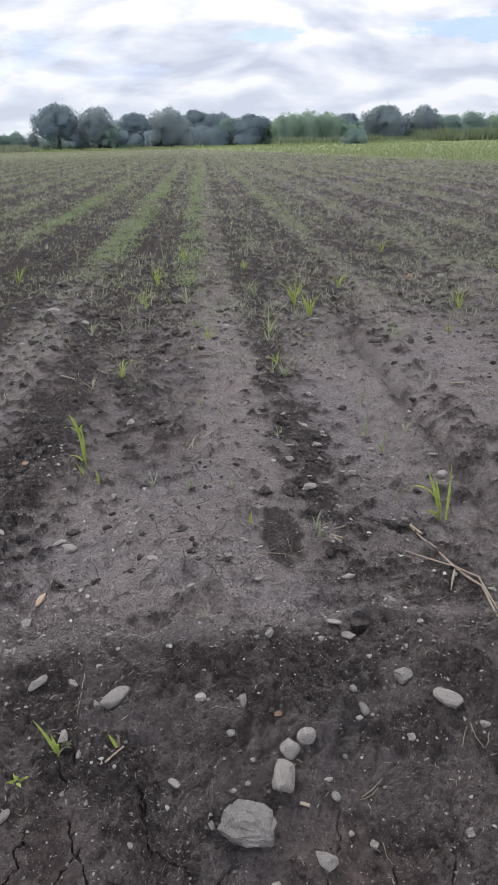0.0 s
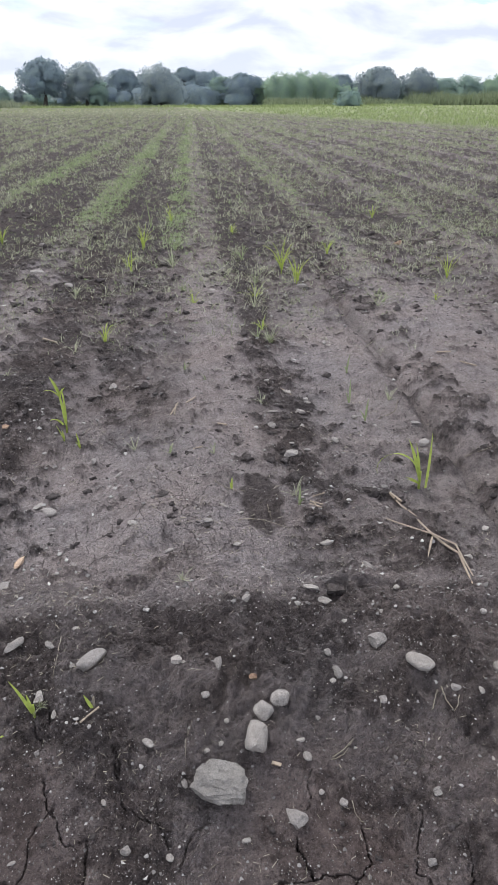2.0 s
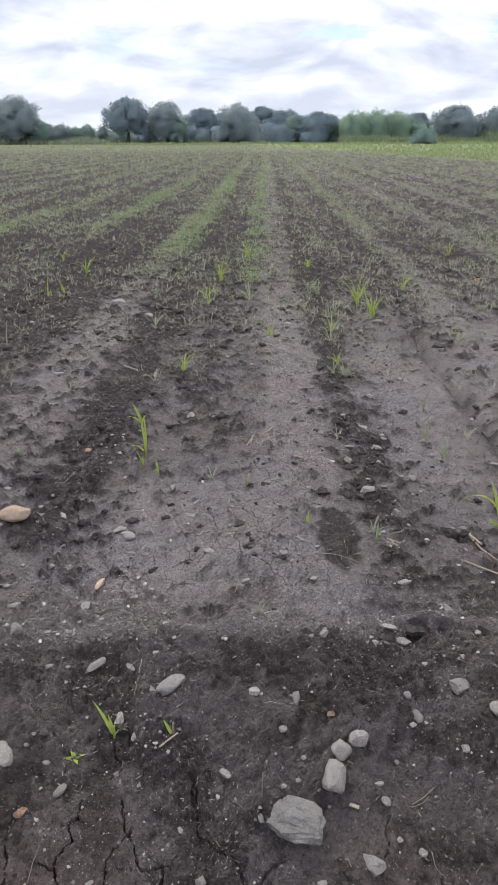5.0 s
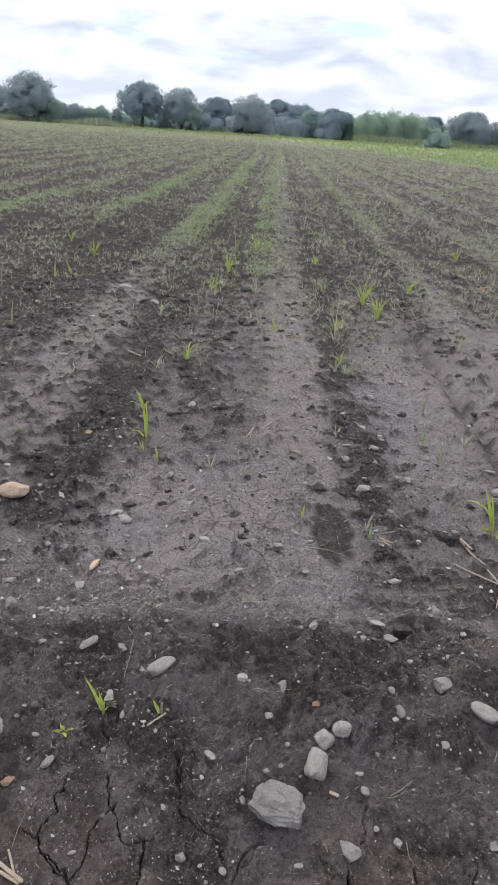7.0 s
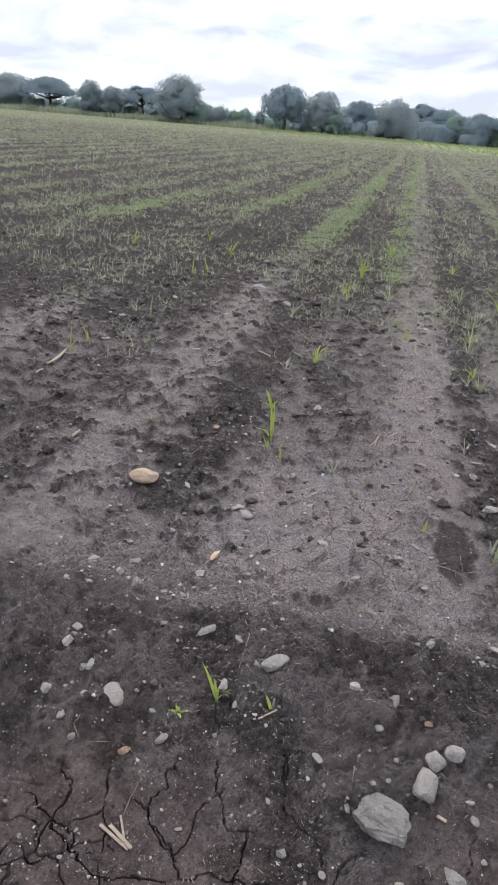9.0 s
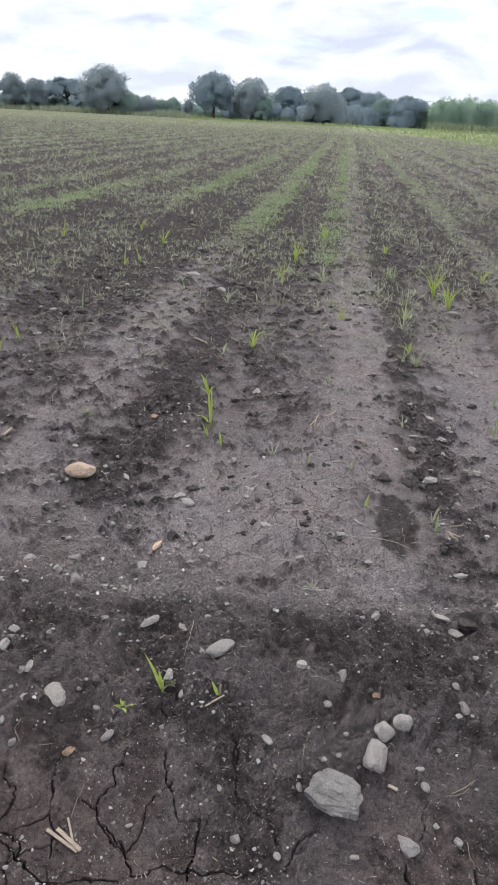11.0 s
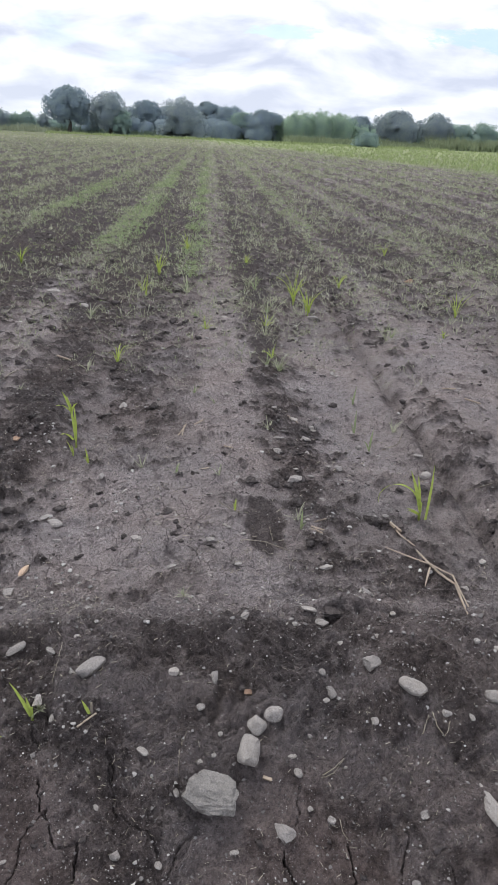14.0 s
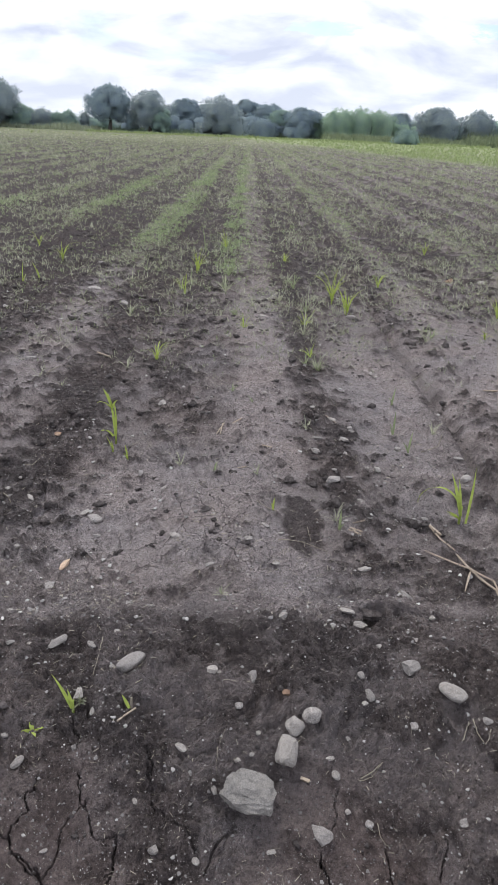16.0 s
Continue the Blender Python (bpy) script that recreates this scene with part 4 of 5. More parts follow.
# ---- clods: crumbly lumps of soil ----
def scatter_clods(seed, count, near, far, detail, least, most):
    rng = np.random.default_rng(seed)
    base = []
    for k in range(12):
        bm = bmesh.new()
        bmesh.ops.create_icosphere(bm, subdivisions=detail, radius=1)
        for v in bm.verts:
            v.co *= 0.85 + 0.75 * noise.noise(v.co * 1.5 + Vector((k * 5.3, 8, 2))) + 0.60 * noise.noise(v.co * 3.3 + Vector((k, 1, 6))) + 0.45 * noise.noise(v.co * 7.1 + Vector((2, k, 4)))
        base.append((np.array([v.co[:] for v in bm.verts]), np.array([[v.index for v in f.verts] for f in bm.faces])))
        bm.free()
    r = near + (far - near) * rng.random(count) ** 1.25
    a = np.radians(rng.uniform(-40, 37, count))
    x, y = r * np.sin(a), r * np.cos(a) + 0.12
    keep = rng.random(count) < 0.10 + 0.9 * loose_soil(x, y) ** 2 * np.where(y < 2.1, 0.22, 1.0)
    keep &= (mound(x, y, 0.40, 2.69, 0.12, 0.30) < 0.4) & ~((y < 1.75) & (cuts(x, y) < -0.003))
    x, y = x[keep], y[keep]
    n = len(x)
    size = np.minimum(least * (1 + rng.pareto(2.6, n)), most) * np.where(y < 2.45, 0.55, 1.0)
    z = height(x, y)
    verts, faces, start = [], [], 0
    for i in range(n):
        v, f = base[i % 12]
        c, s = math.cos(i * 2.4), math.sin(i * 2.4)
        m = v * np.array([1.25, 1.0, 0.62]) * size[i]
        verts.append(np.stack([m[:, 0] * c - m[:, 1] * s + x[i], m[:, 0] * s + m[:, 1] * c + y[i], m[:, 2] + z[i] + size[i] * 0.06], -1))
        faces.append(f + start)
        start += len(v)
    me = fast_mesh("clods", np.concatenate(verts), np.concatenate(faces), CLOD)
    return tagged(new("clods", me), "crumbly dark clods of tilled soil", "soil clods", kind="stuff")


scatter_clods(21, 2600, 1.15, 5.5, 2, 0.0055, 0.026)
scatter_clods(23, 3000, 2.4, 9.5, 2, 0.010, 0.032)
scatter_clods(22, 12000, 1.15, 14.0, 1, 0.0045, 0.030)
scatter_clods(24, 7500, 5.5, 20.0, 1, 0.015, 0.045)


# ---- plants ----
def ribbon(path, widths, fold=0.25, side=None):
    """A leaf: a strip along a path with a folded midrib, as vertices and faces."""
    verts, faces = [], []
    for i, p in enumerate(path):
        d = (path[min(i + 1, len(path) - 1)] - path[max(i - 1, 0)]).normalized()
        s = side or d.cross(Vector((0, 0, 1)))
        s = (s - d * s.dot(d)).normalized() if s.length > 1e-5 else Vector((1, 0, 0))
        up = s.cross(d)
        w = widths[i] / 2
        verts += [p + s * w + up * w * fold, p, p - s * w + up * w * fold]
    for i in range(len(path) - 1):
        a, b = 3 * i, 3 * i + 3
        faces += [(a, a + 1, b + 1, b), (a + 1, a + 2, b + 2, b + 1)]
    return verts, faces


def leaf_path(start, heading, lean, bend, length, steps=9):
    """A leaf's line: it leaves at a lean from upright towards a heading, and bends over on its way."""
    p, out = Vector(start), [Vector(start)]
    for i in range(steps):
        t = lean + bend * (i / steps) ** 1.6
        p = p + Vector((math.cos(heading) * math.sin(t), math.sin(heading) * math.sin(t), math.cos(t))) * (length / steps)
        out.append(p.copy())
    return out


def leaf_mesh(name, path, width, material, fold=0.35, side=None):
    n = len(path)
    widths = [width * (0.45 + 0.55 * math.sin(math.pi * min(1, 0.18 + 0.62 * i / (n - 1)))) * (1 - (i / (n - 1)) ** 3) + 0.0006 for i in range(n)]
    v, f = ribbon(path, widths, fold, side)
    return mesh_of(name, [p[:] for p in v], f, material)


def stalk_mesh(path, r0, r1, material, sides=6):
    verts, faces = [], []
    for i, p in enumerate(path):
        d = (path[min(i + 1, len(path) - 1)] - path[max(i - 1, 0)]).normalized()
        u = d.orthogonal().normalized()
        w = d.cross(u)
        r = r0 + (r1 - r0) * i / (len(path) - 1)
        for k in range(sides):
            t = 2 * math.pi * k / sides
            verts.append((p + u * math.cos(t) * r + w * math.sin(t) * r)[:])
    for i in range(len(path) - 1):
        for k in range(sides):
            k2 = (k + 1) % sides
            faces.append((i * sides + k, i * sides + k2, (i + 1) * sides + k2, (i + 1) * sides + k))
    faces += [tuple(reversed(range(sides))), tuple(range(len(verts) - sides, len(verts)))]
    return mesh_of("stalk", verts, faces, material)


PLANT_WORDS = {
    "maize": "bright green young maize plant with folded arching leaves",
    "curl": "tall yellow-green maize shoot with a bent tip",
    "shoot": "small bright green maize shoot with two blades",
    "thin": "thin yellow-green cane sprout standing in bare soil",
    "stem": "tiny seedling with one leaf on a purplish stem",
    "flat": "crumpled yellow-green sprout pressed against the soil",
    "clump": "bright green clump of young cane leaves",
    "arch": "wispy green cane shoot with arching blades",
    "wisp": "fine yellow-green grass tuft sprouting along a row",
    "fibre": "pale fibrous root ball beside a maize shoot",
    "tuft": "small dry greenish grass tuft in the soil",
}


def plant(x, y, h, kind):
    rnd = random.Random(int(abs(x) * 5077 + abs(y) * 9973))
    name = "grass_tuft" if kind in ("tuft", "wisp") else "root_ball" if kind == "fibre" else "seedling" if kind in ("stem", "flat", "thin") else "maize_plant"
    root = new(name)
    root.location = (x, y, z_at(x, y) - 0.004)
    tagged(root, PLANT_WORDS[kind], "grass" if kind in ("tuft", "wisp") else "root ball" if kind == "fibre" else "plant", "grass tufts" if kind in ("tuft", "wisp") else "" if kind == "fibre" else "young plants in the field")
    mat = SHOOT
    leaves = []  # heading, lean, bend, length, width
    R = math.radians
    if kind == "maize":
        leaves = [(R(176), R(15), R(10), h * 0.70, 0.017), (R(166), R(8), R(6), h * 0.58, 0.012), (R(178), R(9), R(205), h * 1.15, 0.009), (R(0), R(2), R(-5), h * 0.90, 0.012), (R(190), R(48), R(30), h * 0.27, 0.012), (R(178), R(62), R(20), h * 0.22, 0.011)]
    elif kind == "curl":
        leaves = [(R(176), R(2), R(14), h * 0.76, 0.016), (R(0), R(3), R(-10), h * 0.66, 0.013), (R(178), R(16), R(20), h * 0.34, 0.017, h * 0.66), (R(178), R(34), R(100), h * 0.30, 0.009, h * 0.62),
                  (R(185), R(30), R(110), h * 0.26, 0.014, h * 0.14), (R(0), R(8), R(60), h * 0.22, 0.011, h * 0.60)]
    elif kind == "shoot":
        leaves = [(R(178), R(16), R(16), h * 0.86, 0.0095), (R(165), R(6), R(10), h * 0.46, 0.0110)]
        leaves = [(a, b, c, d, w * min(1.2, h / 0.13)) for a, b, c, d, w in leaves]
    elif kind == "stem":
        leaves = [(R(165), R(20), R(16), h * 0.55, 0.010)]
    elif kind == "wisp":
        leaves = [(rnd.uniform(0, 6.3), R(rnd.uniform(8, 45)), R(rnd.uniform(20, 110)), h * rnd.uniform(0.45, 1.15), 0.004 + 0.010 * h) for _ in range(15)]
        mat = GRASS if rnd.random() < 0.45 else SHOOT
    elif kind == "fibre":
        leaves = [(rnd.uniform(0, 6.3), R(rnd.uniform(5, 85)), R(rnd.uniform(-20, 60)), h * rnd.uniform(0.5, 1.1), 0.0016) for _ in range(46)]
        mat = SCRUB
    elif kind == "flat":
        leaves = [(R(a), R(45), R(75), 0.034, 0.012, 0.006) for a in (10, 120, 200, 300)]
    elif kind == "thin":
        leaves = [(rnd.uniform(0, 6.3), R(4), R(10), h, 0.009 + h * 0.02), (rnd.uniform(0, 6.3), R(16), R(40), h * 0.5, 0.007 + h * 0.01)]
        mat = SHOOT if rnd.random() < 0.6 else GRASS
    elif kind == "clump":
        leaves = [(rnd.uniform(0, 6.3), R(rnd.uniform(3, 22)), R(rnd.uniform(20, 115)), h * rnd.uniform(0.45, 1.0), 0.0068) for _ in range(16)]
    elif kind == "arch":
        leaves = [(rnd.uniform(0, 6.3), R(rnd.uniform(4, 25)), R(rnd.uniform(40, 130)), h * rnd.uniform(0.5, 1.15), 0.0085) for _ in range(9)]
    else:
        leaves = [(rnd.uniform(0, 6.3), R(rnd.uniform(15, 60)), R(rnd.uniform(10, 80)), h * rnd.uniform(0.3, 1.1), 0.0032 + 0.012 * h) for _ in range(11)]
        mat = SCRUB if rnd.random() < 0.7 else GRASS
    if kind in ("maize", "curl", "shoot", "stem", "clump"):
        stalk_top = h * (0.28 if kind != "stem" else 0.5)
        part("stalk", stalk_mesh([Vector((0, 0, -0.01)), Vector((0.002, 0, stalk_top * 0.5)), Vector((0.003, 0.002, stalk_top))], 0.004 + h * 0.008, 0.003, SHOOT if kind != "stem" else TWIG), root)
        base = stalk_top * 0.6
    else:
        base = 0.0
    for heading, lean, bend, length, width, *above in leaves:
        start = (rnd.uniform(-0.004, 0.004) * (4 if kind == "clump" else 1), rnd.uniform(-0.004, 0.004), base * rnd.uniform(0.3, 1))
        if above:
            start = (-0.012, 0.0, above[0])
        if kind == "maize" and heading == 0:
            start = (0.032, 0.0, 0.0)
        path = leaf_path(start, heading, lean, bend, length, 14)
        # broad leaves turn a face towards the ditch
        turn = Vector((math.cos(heading + 1.57), math.sin(heading + 1.57), 0)) if kind in ("tuft", "arch", "wisp", "fibre") else Vector((1, rnd.uniform(-0.5, 0.5), 0))
        part("leaf", leaf_mesh("leaf", path, width, mat, 0.3, turn), root)
    return root


plant(1.124, 2.802, 0.314, "maize")
plant(-0.559, 3.515, 0.328, "curl")
plant(-0.563, 3.433, 0.100, "shoot")
plant(-0.472, 3.367, 0.095, "thin")
plant(-0.335, 1.573, 0.153, "shoot")
plant(-0.167, 1.553, 0.088, "stem")
plant(-0.318, 1.590, 0.034, "fibre")
plant(-0.415, 1.499, 0.031, "flat")
plant(1.022, 7.124, 0.366, "clump")
plant(1.113, 6.659, 0.359, "clump")
plant(2.631, 6.786, 0.399, "arch")
plant(2.757, 10.398, 0.322, "arch")
plant(2.226, 5.899, 0.109, "arch")
plant(1.103, 4.271, 0.133, "thin")
plant(1.029, 3.848, 0.149, "thin")
plant(1.058, 3.572, 0.151, "thin")
plant(1.255, 3.811, 0.106, "tuft")
plant(-0.523, 5.009, 0.270, "arch")
plant(-0.447, 8.428, 0.324, "clump")
plant(-0.505, 7.323, 0.239, "thin")
plant(-2.205, 8.985, 0.355, "arch")
plant(-0.908, 6.202, 0.181, "tuft")
plant(-0.440, 10.052, 0.384, "thin")
plant(-2.230, 4.764, 0.203, "shoot")
plant(-2.274, 4.545, 0.219, "thin")
plant(-2.082, 5.708, 0.234, "thin")
plant(-2.295, 7.608, 0.211, "thin")
plant(-2.145, 7.719, 0.212, "shoot")
plant(-1.196, 3.380, 0.092, "tuft")
plant(-1.212, 4.400, 0.139, "tuft")
plant(-1.031, 4.247, 0.073, "tuft")
plant(0.500, 3.737, 0.102, "tuft")
plant(-0.183, 3.260, 0.093, "tuft")
plant(-0.008, 3.188, 0.064, "tuft")
plant(0.205, 3.091, 0.075, "tuft")
plant(0.061, 4.290, 0.079, "tuft")
plant(0.189, 4.133, 0.062, "tuft")
plant(0.551, 2.630, 0.118, "thin")
plant(0.275, 2.805, 0.074, "thin")
plant(0.065, 2.146, 0.081, "tuft")
plant(-0.074, 7.275, 0.326, "tuft")
plant(-0.706, 4.805, 0.125, "tuft")
plant(0.625, 5.724, 0.334, "tuft")
plant(0.662, 4.857, 0.187, "tuft")
plant(1.603, 7.734, 0.224, "arch")
plant(1.645, 5.654, 0.195, "tuft")
plant(0.581, 4.932, 0.126, "tuft")
plant(2.728, 5.569, 0.201, "tuft")
plant(0.549, 2.709, 0.094, "tuft")
plant(-2.203, 8.984, 0.299, "arch")
plant(-3.560, 9.035, 0.275, "arch")
plant(-2.695, 9.708, 0.244, "arch")
plant(-2.252, 5.802, 0.182, "tuft")
plant(-4.028, 8.541, 0.230, "thin")
plant(-0.082, 7.364, 0.240, "wisp")
plant(-0.068, 8.164, 0.260, "wisp")
plant(-0.160, 10.256, 0.300, "wisp")
plant(0.630, 9.172, 0.220, "wisp")
plant(0.650, 7.569, 0.200, "wisp")
plant(0.607, 7.941, 0.240, "tuft")
plant(0.712, 6.655, 0.200, "wisp")
plant(0.657, 6.018, 0.200, "wisp")
plant(0.651, 5.746, 0.120, "tuft")
plant(0.634, 5.134, 0.130, "wisp")
plant(0.675, 4.858, 0.120, "wisp")
plant(0.033, 6.354, 0.150, "wisp")
plant(0.130, 5.879, 0.140, "wisp")
plant(0.020, 5.572, 0.100, "tuft")
plant(0.200, 6.650, 0.130, "tuft")
plant(-0.295, 7.511, 0.200, "tuft")
plant(1.625, 7.846, 0.200, "tuft")
plant(0.787, 7.029, 0.160, "tuft")
plant(-1.034, 8.247, 0.200, "tuft")
plant(-0.891, 8.319, 0.180, "tuft")
plant(0.469, 6.885, 0.160, "tuft")
plant(-0.568, 7.616, 0.200, "wisp")
plant(-0.920, 6.365, 0.120, "wisp")
plant(1.705, 5.948, 0.140, "tuft")
plant(1.608, 6.597, 0.120, "tuft")
plant(1.715, 5.759, 0.140, "wisp")
plant(2.865, 8.835, 0.200, "tuft")

# ---- litter: straw, dry leaves and twigs ----
LITTER_WORDS = {
    "straw": ("straw", "split piece of pale dry straw lying on the soil"),
    "stem": ("twig", "thin dry brownish plant stem lying on the soil"),
    "cane": ("cane_piece", "short pale broken piece of dry cane stalk"),
    "leafdry": ("dry_leaf", "long buff dry maize leaf, folded and split"),
}


def litter(kind, width, *points):
    rnd = random.Random(int(abs(points[0][0]) * 5077 + abs(points[0][1]) * 9973))
    name, words = LITTER_WORDS[kind]
    width *= 0.52 if kind == "leafdry" else 0.85
    fine = []
    for (ax, ay), (bx, by) in zip(points, points[1:]):
        for k in range(6):
            fine.append((ax + (bx - ax) * k / 6, ay + (by - ay) * k / 6))
    fine.append(points[-1])
    wave = 0.0008 if kind == "stem" else 0.0
    path = [Vector((px + rnd.gauss(0, wave), py + rnd.gauss(0, wave), 0)) for px, py in fine]
    zs = height(np.array([p.x for p in path]), np.array([p.y for p in path]))
    run = np.linspace(-1, 1, len(zs))
    fit_line = np.polyval(np.polyfit(run, zs, 2 if len(zs) > 8 else 1), run)
    rest = fit_line + np.max(zs - fit_line) * (0.7 if kind != "stem" else 0.35)
    for p, z in zip(path, rest):
        p.z = z + width * 0.3 + 0.002
    origin = path[0].copy()
    path = [p - origin for p in path]
    if kind in ("stem", "cane"):
        me = stalk_mesh(path, width * 0.5, width * (0.3 if kind == "stem" else 0.45), TWIG if kind == "stem" else STRAW)
    else:
        v, f = [], []
        n = len(path)
        for k, shift in enumerate((0.0, 0.004)):
            taper = [width * (1.0 if kind == "straw" else 0.12 + 0.88 * math.sin(math.pi * (0.08 + 0.86 * i / (n - 1))) ** 0.8) for i in range(n)]
            vv, ff = ribbon([p - Vector((0, 0, shift)) for p in path], taper, 0.55)
            f += [tuple(c + len(v) for c in q) for q in ff]
            v += vv
        me = mesh_of(name, [p[:] for p in v], f, STRAW)
    ob = new(name, me)
    ob.location = origin
    return tagged(ob, words, name.replace("_", " "), "plant litter on the soil")


litter("straw", 0.0097, (-0.536, 1.201), (-0.490, 1.183), (-0.446, 1.166))
litter("straw", 0.0113, (-0.512, 1.207), (-0.474, 1.187), (-0.439, 1.170))
litter("straw", 0.0065, (-0.492, 1.231), (-0.477, 1.208), (-0.462, 1.183))
litter("stem", 0.0024, (-0.485, 1.232), (-0.482, 1.265), (-0.466, 1.315))
litter("cane", 0.0074, (-0.197, 1.508), (-0.175, 1.530), (-0.153, 1.553))
litter("leafdry", 0.0132, (0.979, 2.761), (1.002, 2.648), (1.041, 2.559))
litter("leafdry", 0.0203, (1.035, 2.526), (1.076, 2.371), (1.108, 2.248), (1.063, 2.012))
litter("leafdry", 0.0124, (0.904, 2.544), (0.988, 2.480), (1.058, 2.410), (1.111, 2.298), (1.082, 2.028))
litter("leafdry", 0.0152, (1.064, 2.417), (1.032, 2.348), (1.003, 2.285))
litter("stem", 0.0044, (0.759, 1.506), (0.774, 1.534), (0.790, 1.561))
litter("stem", 0.0045, (0.800, 1.562), (0.802, 1.523), (0.813, 1.495))
litter("stem", 0.0034, (0.842, 1.531), (0.826, 1.502), (0.814, 1.491))
litter("stem", 0.0032, (0.458, 1.398), (0.492, 1.407), (0.520, 1.433))
litter("stem", 0.0031, (0.496, 1.308), (0.501, 1.281), (0.518, 1.258))
litter("stem", 0.0056, (-0.938, 3.127), (-0.900, 3.132), (-0.878, 3.256))
litter("stem", 0.0043, (-0.926, 3.272), (-0.901, 3.213))
litter("stem", 0.0036, (-1.224, 2.388), (-1.210, 2.436), (-1.189, 2.483))
litter("stem", 0.0053, (-0.961, 2.881), (-0.924, 2.836), (-0.884, 2.772))
litter("stem", 0.0049, (0.200, 2.816), (0.256, 2.792), (0.327, 2.735))
litter("stem", 0.0046, (0.289, 2.552), (0.348, 2.534), (0.401, 2.519), (0.489, 2.480))
litter("stem", 0.0035, (0.414, 2.609), (0.424, 2.533))
litter("stem", 0.0096, (-1.206, 4.515), (-1.164, 4.613), (-1.069, 4.684))
litter("stem", 0.0045, (0.463, 1.404), (0.491, 1.415), (0.523, 1.435))
litter("straw", 0.0115, (0.301, 1.395), (0.324, 1.385))
litter("stem", 0.0026, (0.079, 1.462), (0.080, 1.431), (0.080, 1.397))
litter("stem", 0.0018, (0.086, 1.493), (0.085, 1.467), (0.098, 1.491))
litter("stem", 0.0037, (-0.696, 1.426), (-0.708, 1.409), (-0.672, 1.368))
litter("stem", 0.0027, (-0.620, 1.367), (-0.587, 1.389))
litter("stem", 0.0030, (-0.298, 1.832), (-0.292, 1.736), (-0.291, 1.653))
litter("cane", 0.0208, (-0.965, 5.026), (-0.864, 5.018))
litter("cane", 0.0206, (-1.551, 3.106), (-1.546, 3.191))
litter("straw", 0.0087, (0.236, 3.418), (0.286, 3.422))
litter("straw", 0.0068, (0.108, 3.200), (0.156, 3.218))
litter("straw", 0.0061, (0.606, 2.686), (0.655, 2.634))
litter("straw", 0.0049, (0.624, 2.730), (0.677, 2.710))
litter("straw", 0.0048, (0.595, 2.643), (0.646, 2.613))
litter("straw", 0.0048, (0.621, 2.668), (0.627, 2.599))
litter("straw", 0.0061, (-0.015, 3.628), (0.026, 3.737))
litter("straw", 0.0061, (0.007, 3.623), (0.016, 3.727))
litter("straw", 0.0063, (0.072, 3.778), (0.125, 3.848))
litter("stem", 0.0069, (1.128, 3.554), (1.248, 3.647), (1.301, 3.779))
litter("straw", 0.0173, (1.749, 4.456), (1.835, 4.425))
litter("straw", 0.0145, (1.809, 4.193), (1.905, 4.147))
litter("stem", 0.0048, (1.440, 3.066), (1.562, 3.054))
litter("cane", 0.0155, (0.983, 2.767), (1.007, 2.673))
litter("leafdry", 0.0131, (0.636, 4.013), (0.700, 3.923))
litter("leafdry", 0.0507, (-2.252, 4.166), (-2.266, 4.348), (-2.284, 4.507))
litter("leafdry", 0.0303, (-2.246, 3.994), (-2.237, 4.083))


def scatter_straw(seed, count):
    """Short bits of chaff and dry rootlets, too many to count."""
    rng = np.random.default_rng(seed)
    r = 1.05 + 8 * rng.random(count) ** 1.7
    a = np.radians(rng.uniform(-40, 37, count))
    x, y = r * np.sin(a), r * np.cos(a) + 0.12
    keep = rng.random(count) < np.clip(2.4 * (fbm(x, y, 0.35, 3, 141) - 0.38), 0.05, 1) * np.where(y < 1.95, 0.40, 1.0) * np.where(y < 1.4, 0.4, 1.0)
    x, y = x[keep], y[keep]
    n = len(x)
    z = height(x, y) + 0.003
    t, length = rng.uniform(0, 6.3, n), rng.uniform(0.005, 0.019, n) * (0.7 + 0.25 * y)
    w = rng.uniform(0.0004, 0.0009, n) * (0.7 + 0.25 * y)
    dx, dy, rise = np.cos(t) * length / 2, np.sin(t) * length / 2, rng.uniform(-0.25, 0.35, n) * length
    sx, sy = -np.sin(t) * w, np.cos(t) * w
    bend = rng.uniform(-0.12, 0.12, n) * length
    pts = np.stack([np.stack([x - dx - sx, y - dy - sy, z], -1), np.stack([x - dx + sx, y - dy + sy, z + w], -1),
                    np.stack([x + bend * sy / w * 0.3 + sx, y - bend * sx / w * 0.3 + sy, z + 0.0015 + w], -1), np.stack([x + bend * sy / w * 0.3 - sx, y - bend * sx / w * 0.3 - sy, z + 0.0015], -1),
                    np.stack([x + dx + sx, y + dy + sy, z + np.abs(rise)], -1), np.stack([x + dx - sx, y + dy - sy, z + np.abs(rise)], -1)], 1).reshape(-1, 3)
    b = np.arange(n)[:, None] * 6
    faces = np.concatenate([b + np.array([0, 3, 2, 1]), b + np.array([3, 5, 4, 2])])
    me = fast_mesh("chaff", pts, faces, CHAFF)
    return tagged(new("chaff", me), "scattered short bits of dry chaff and rootlets", "straw", kind="stuff")


CHAFF = blade_material("chaff", (0.52, 0.47, 0.39), (0.20, 0.18, 0.15), 0.85)
scatter_straw(5, 24000)


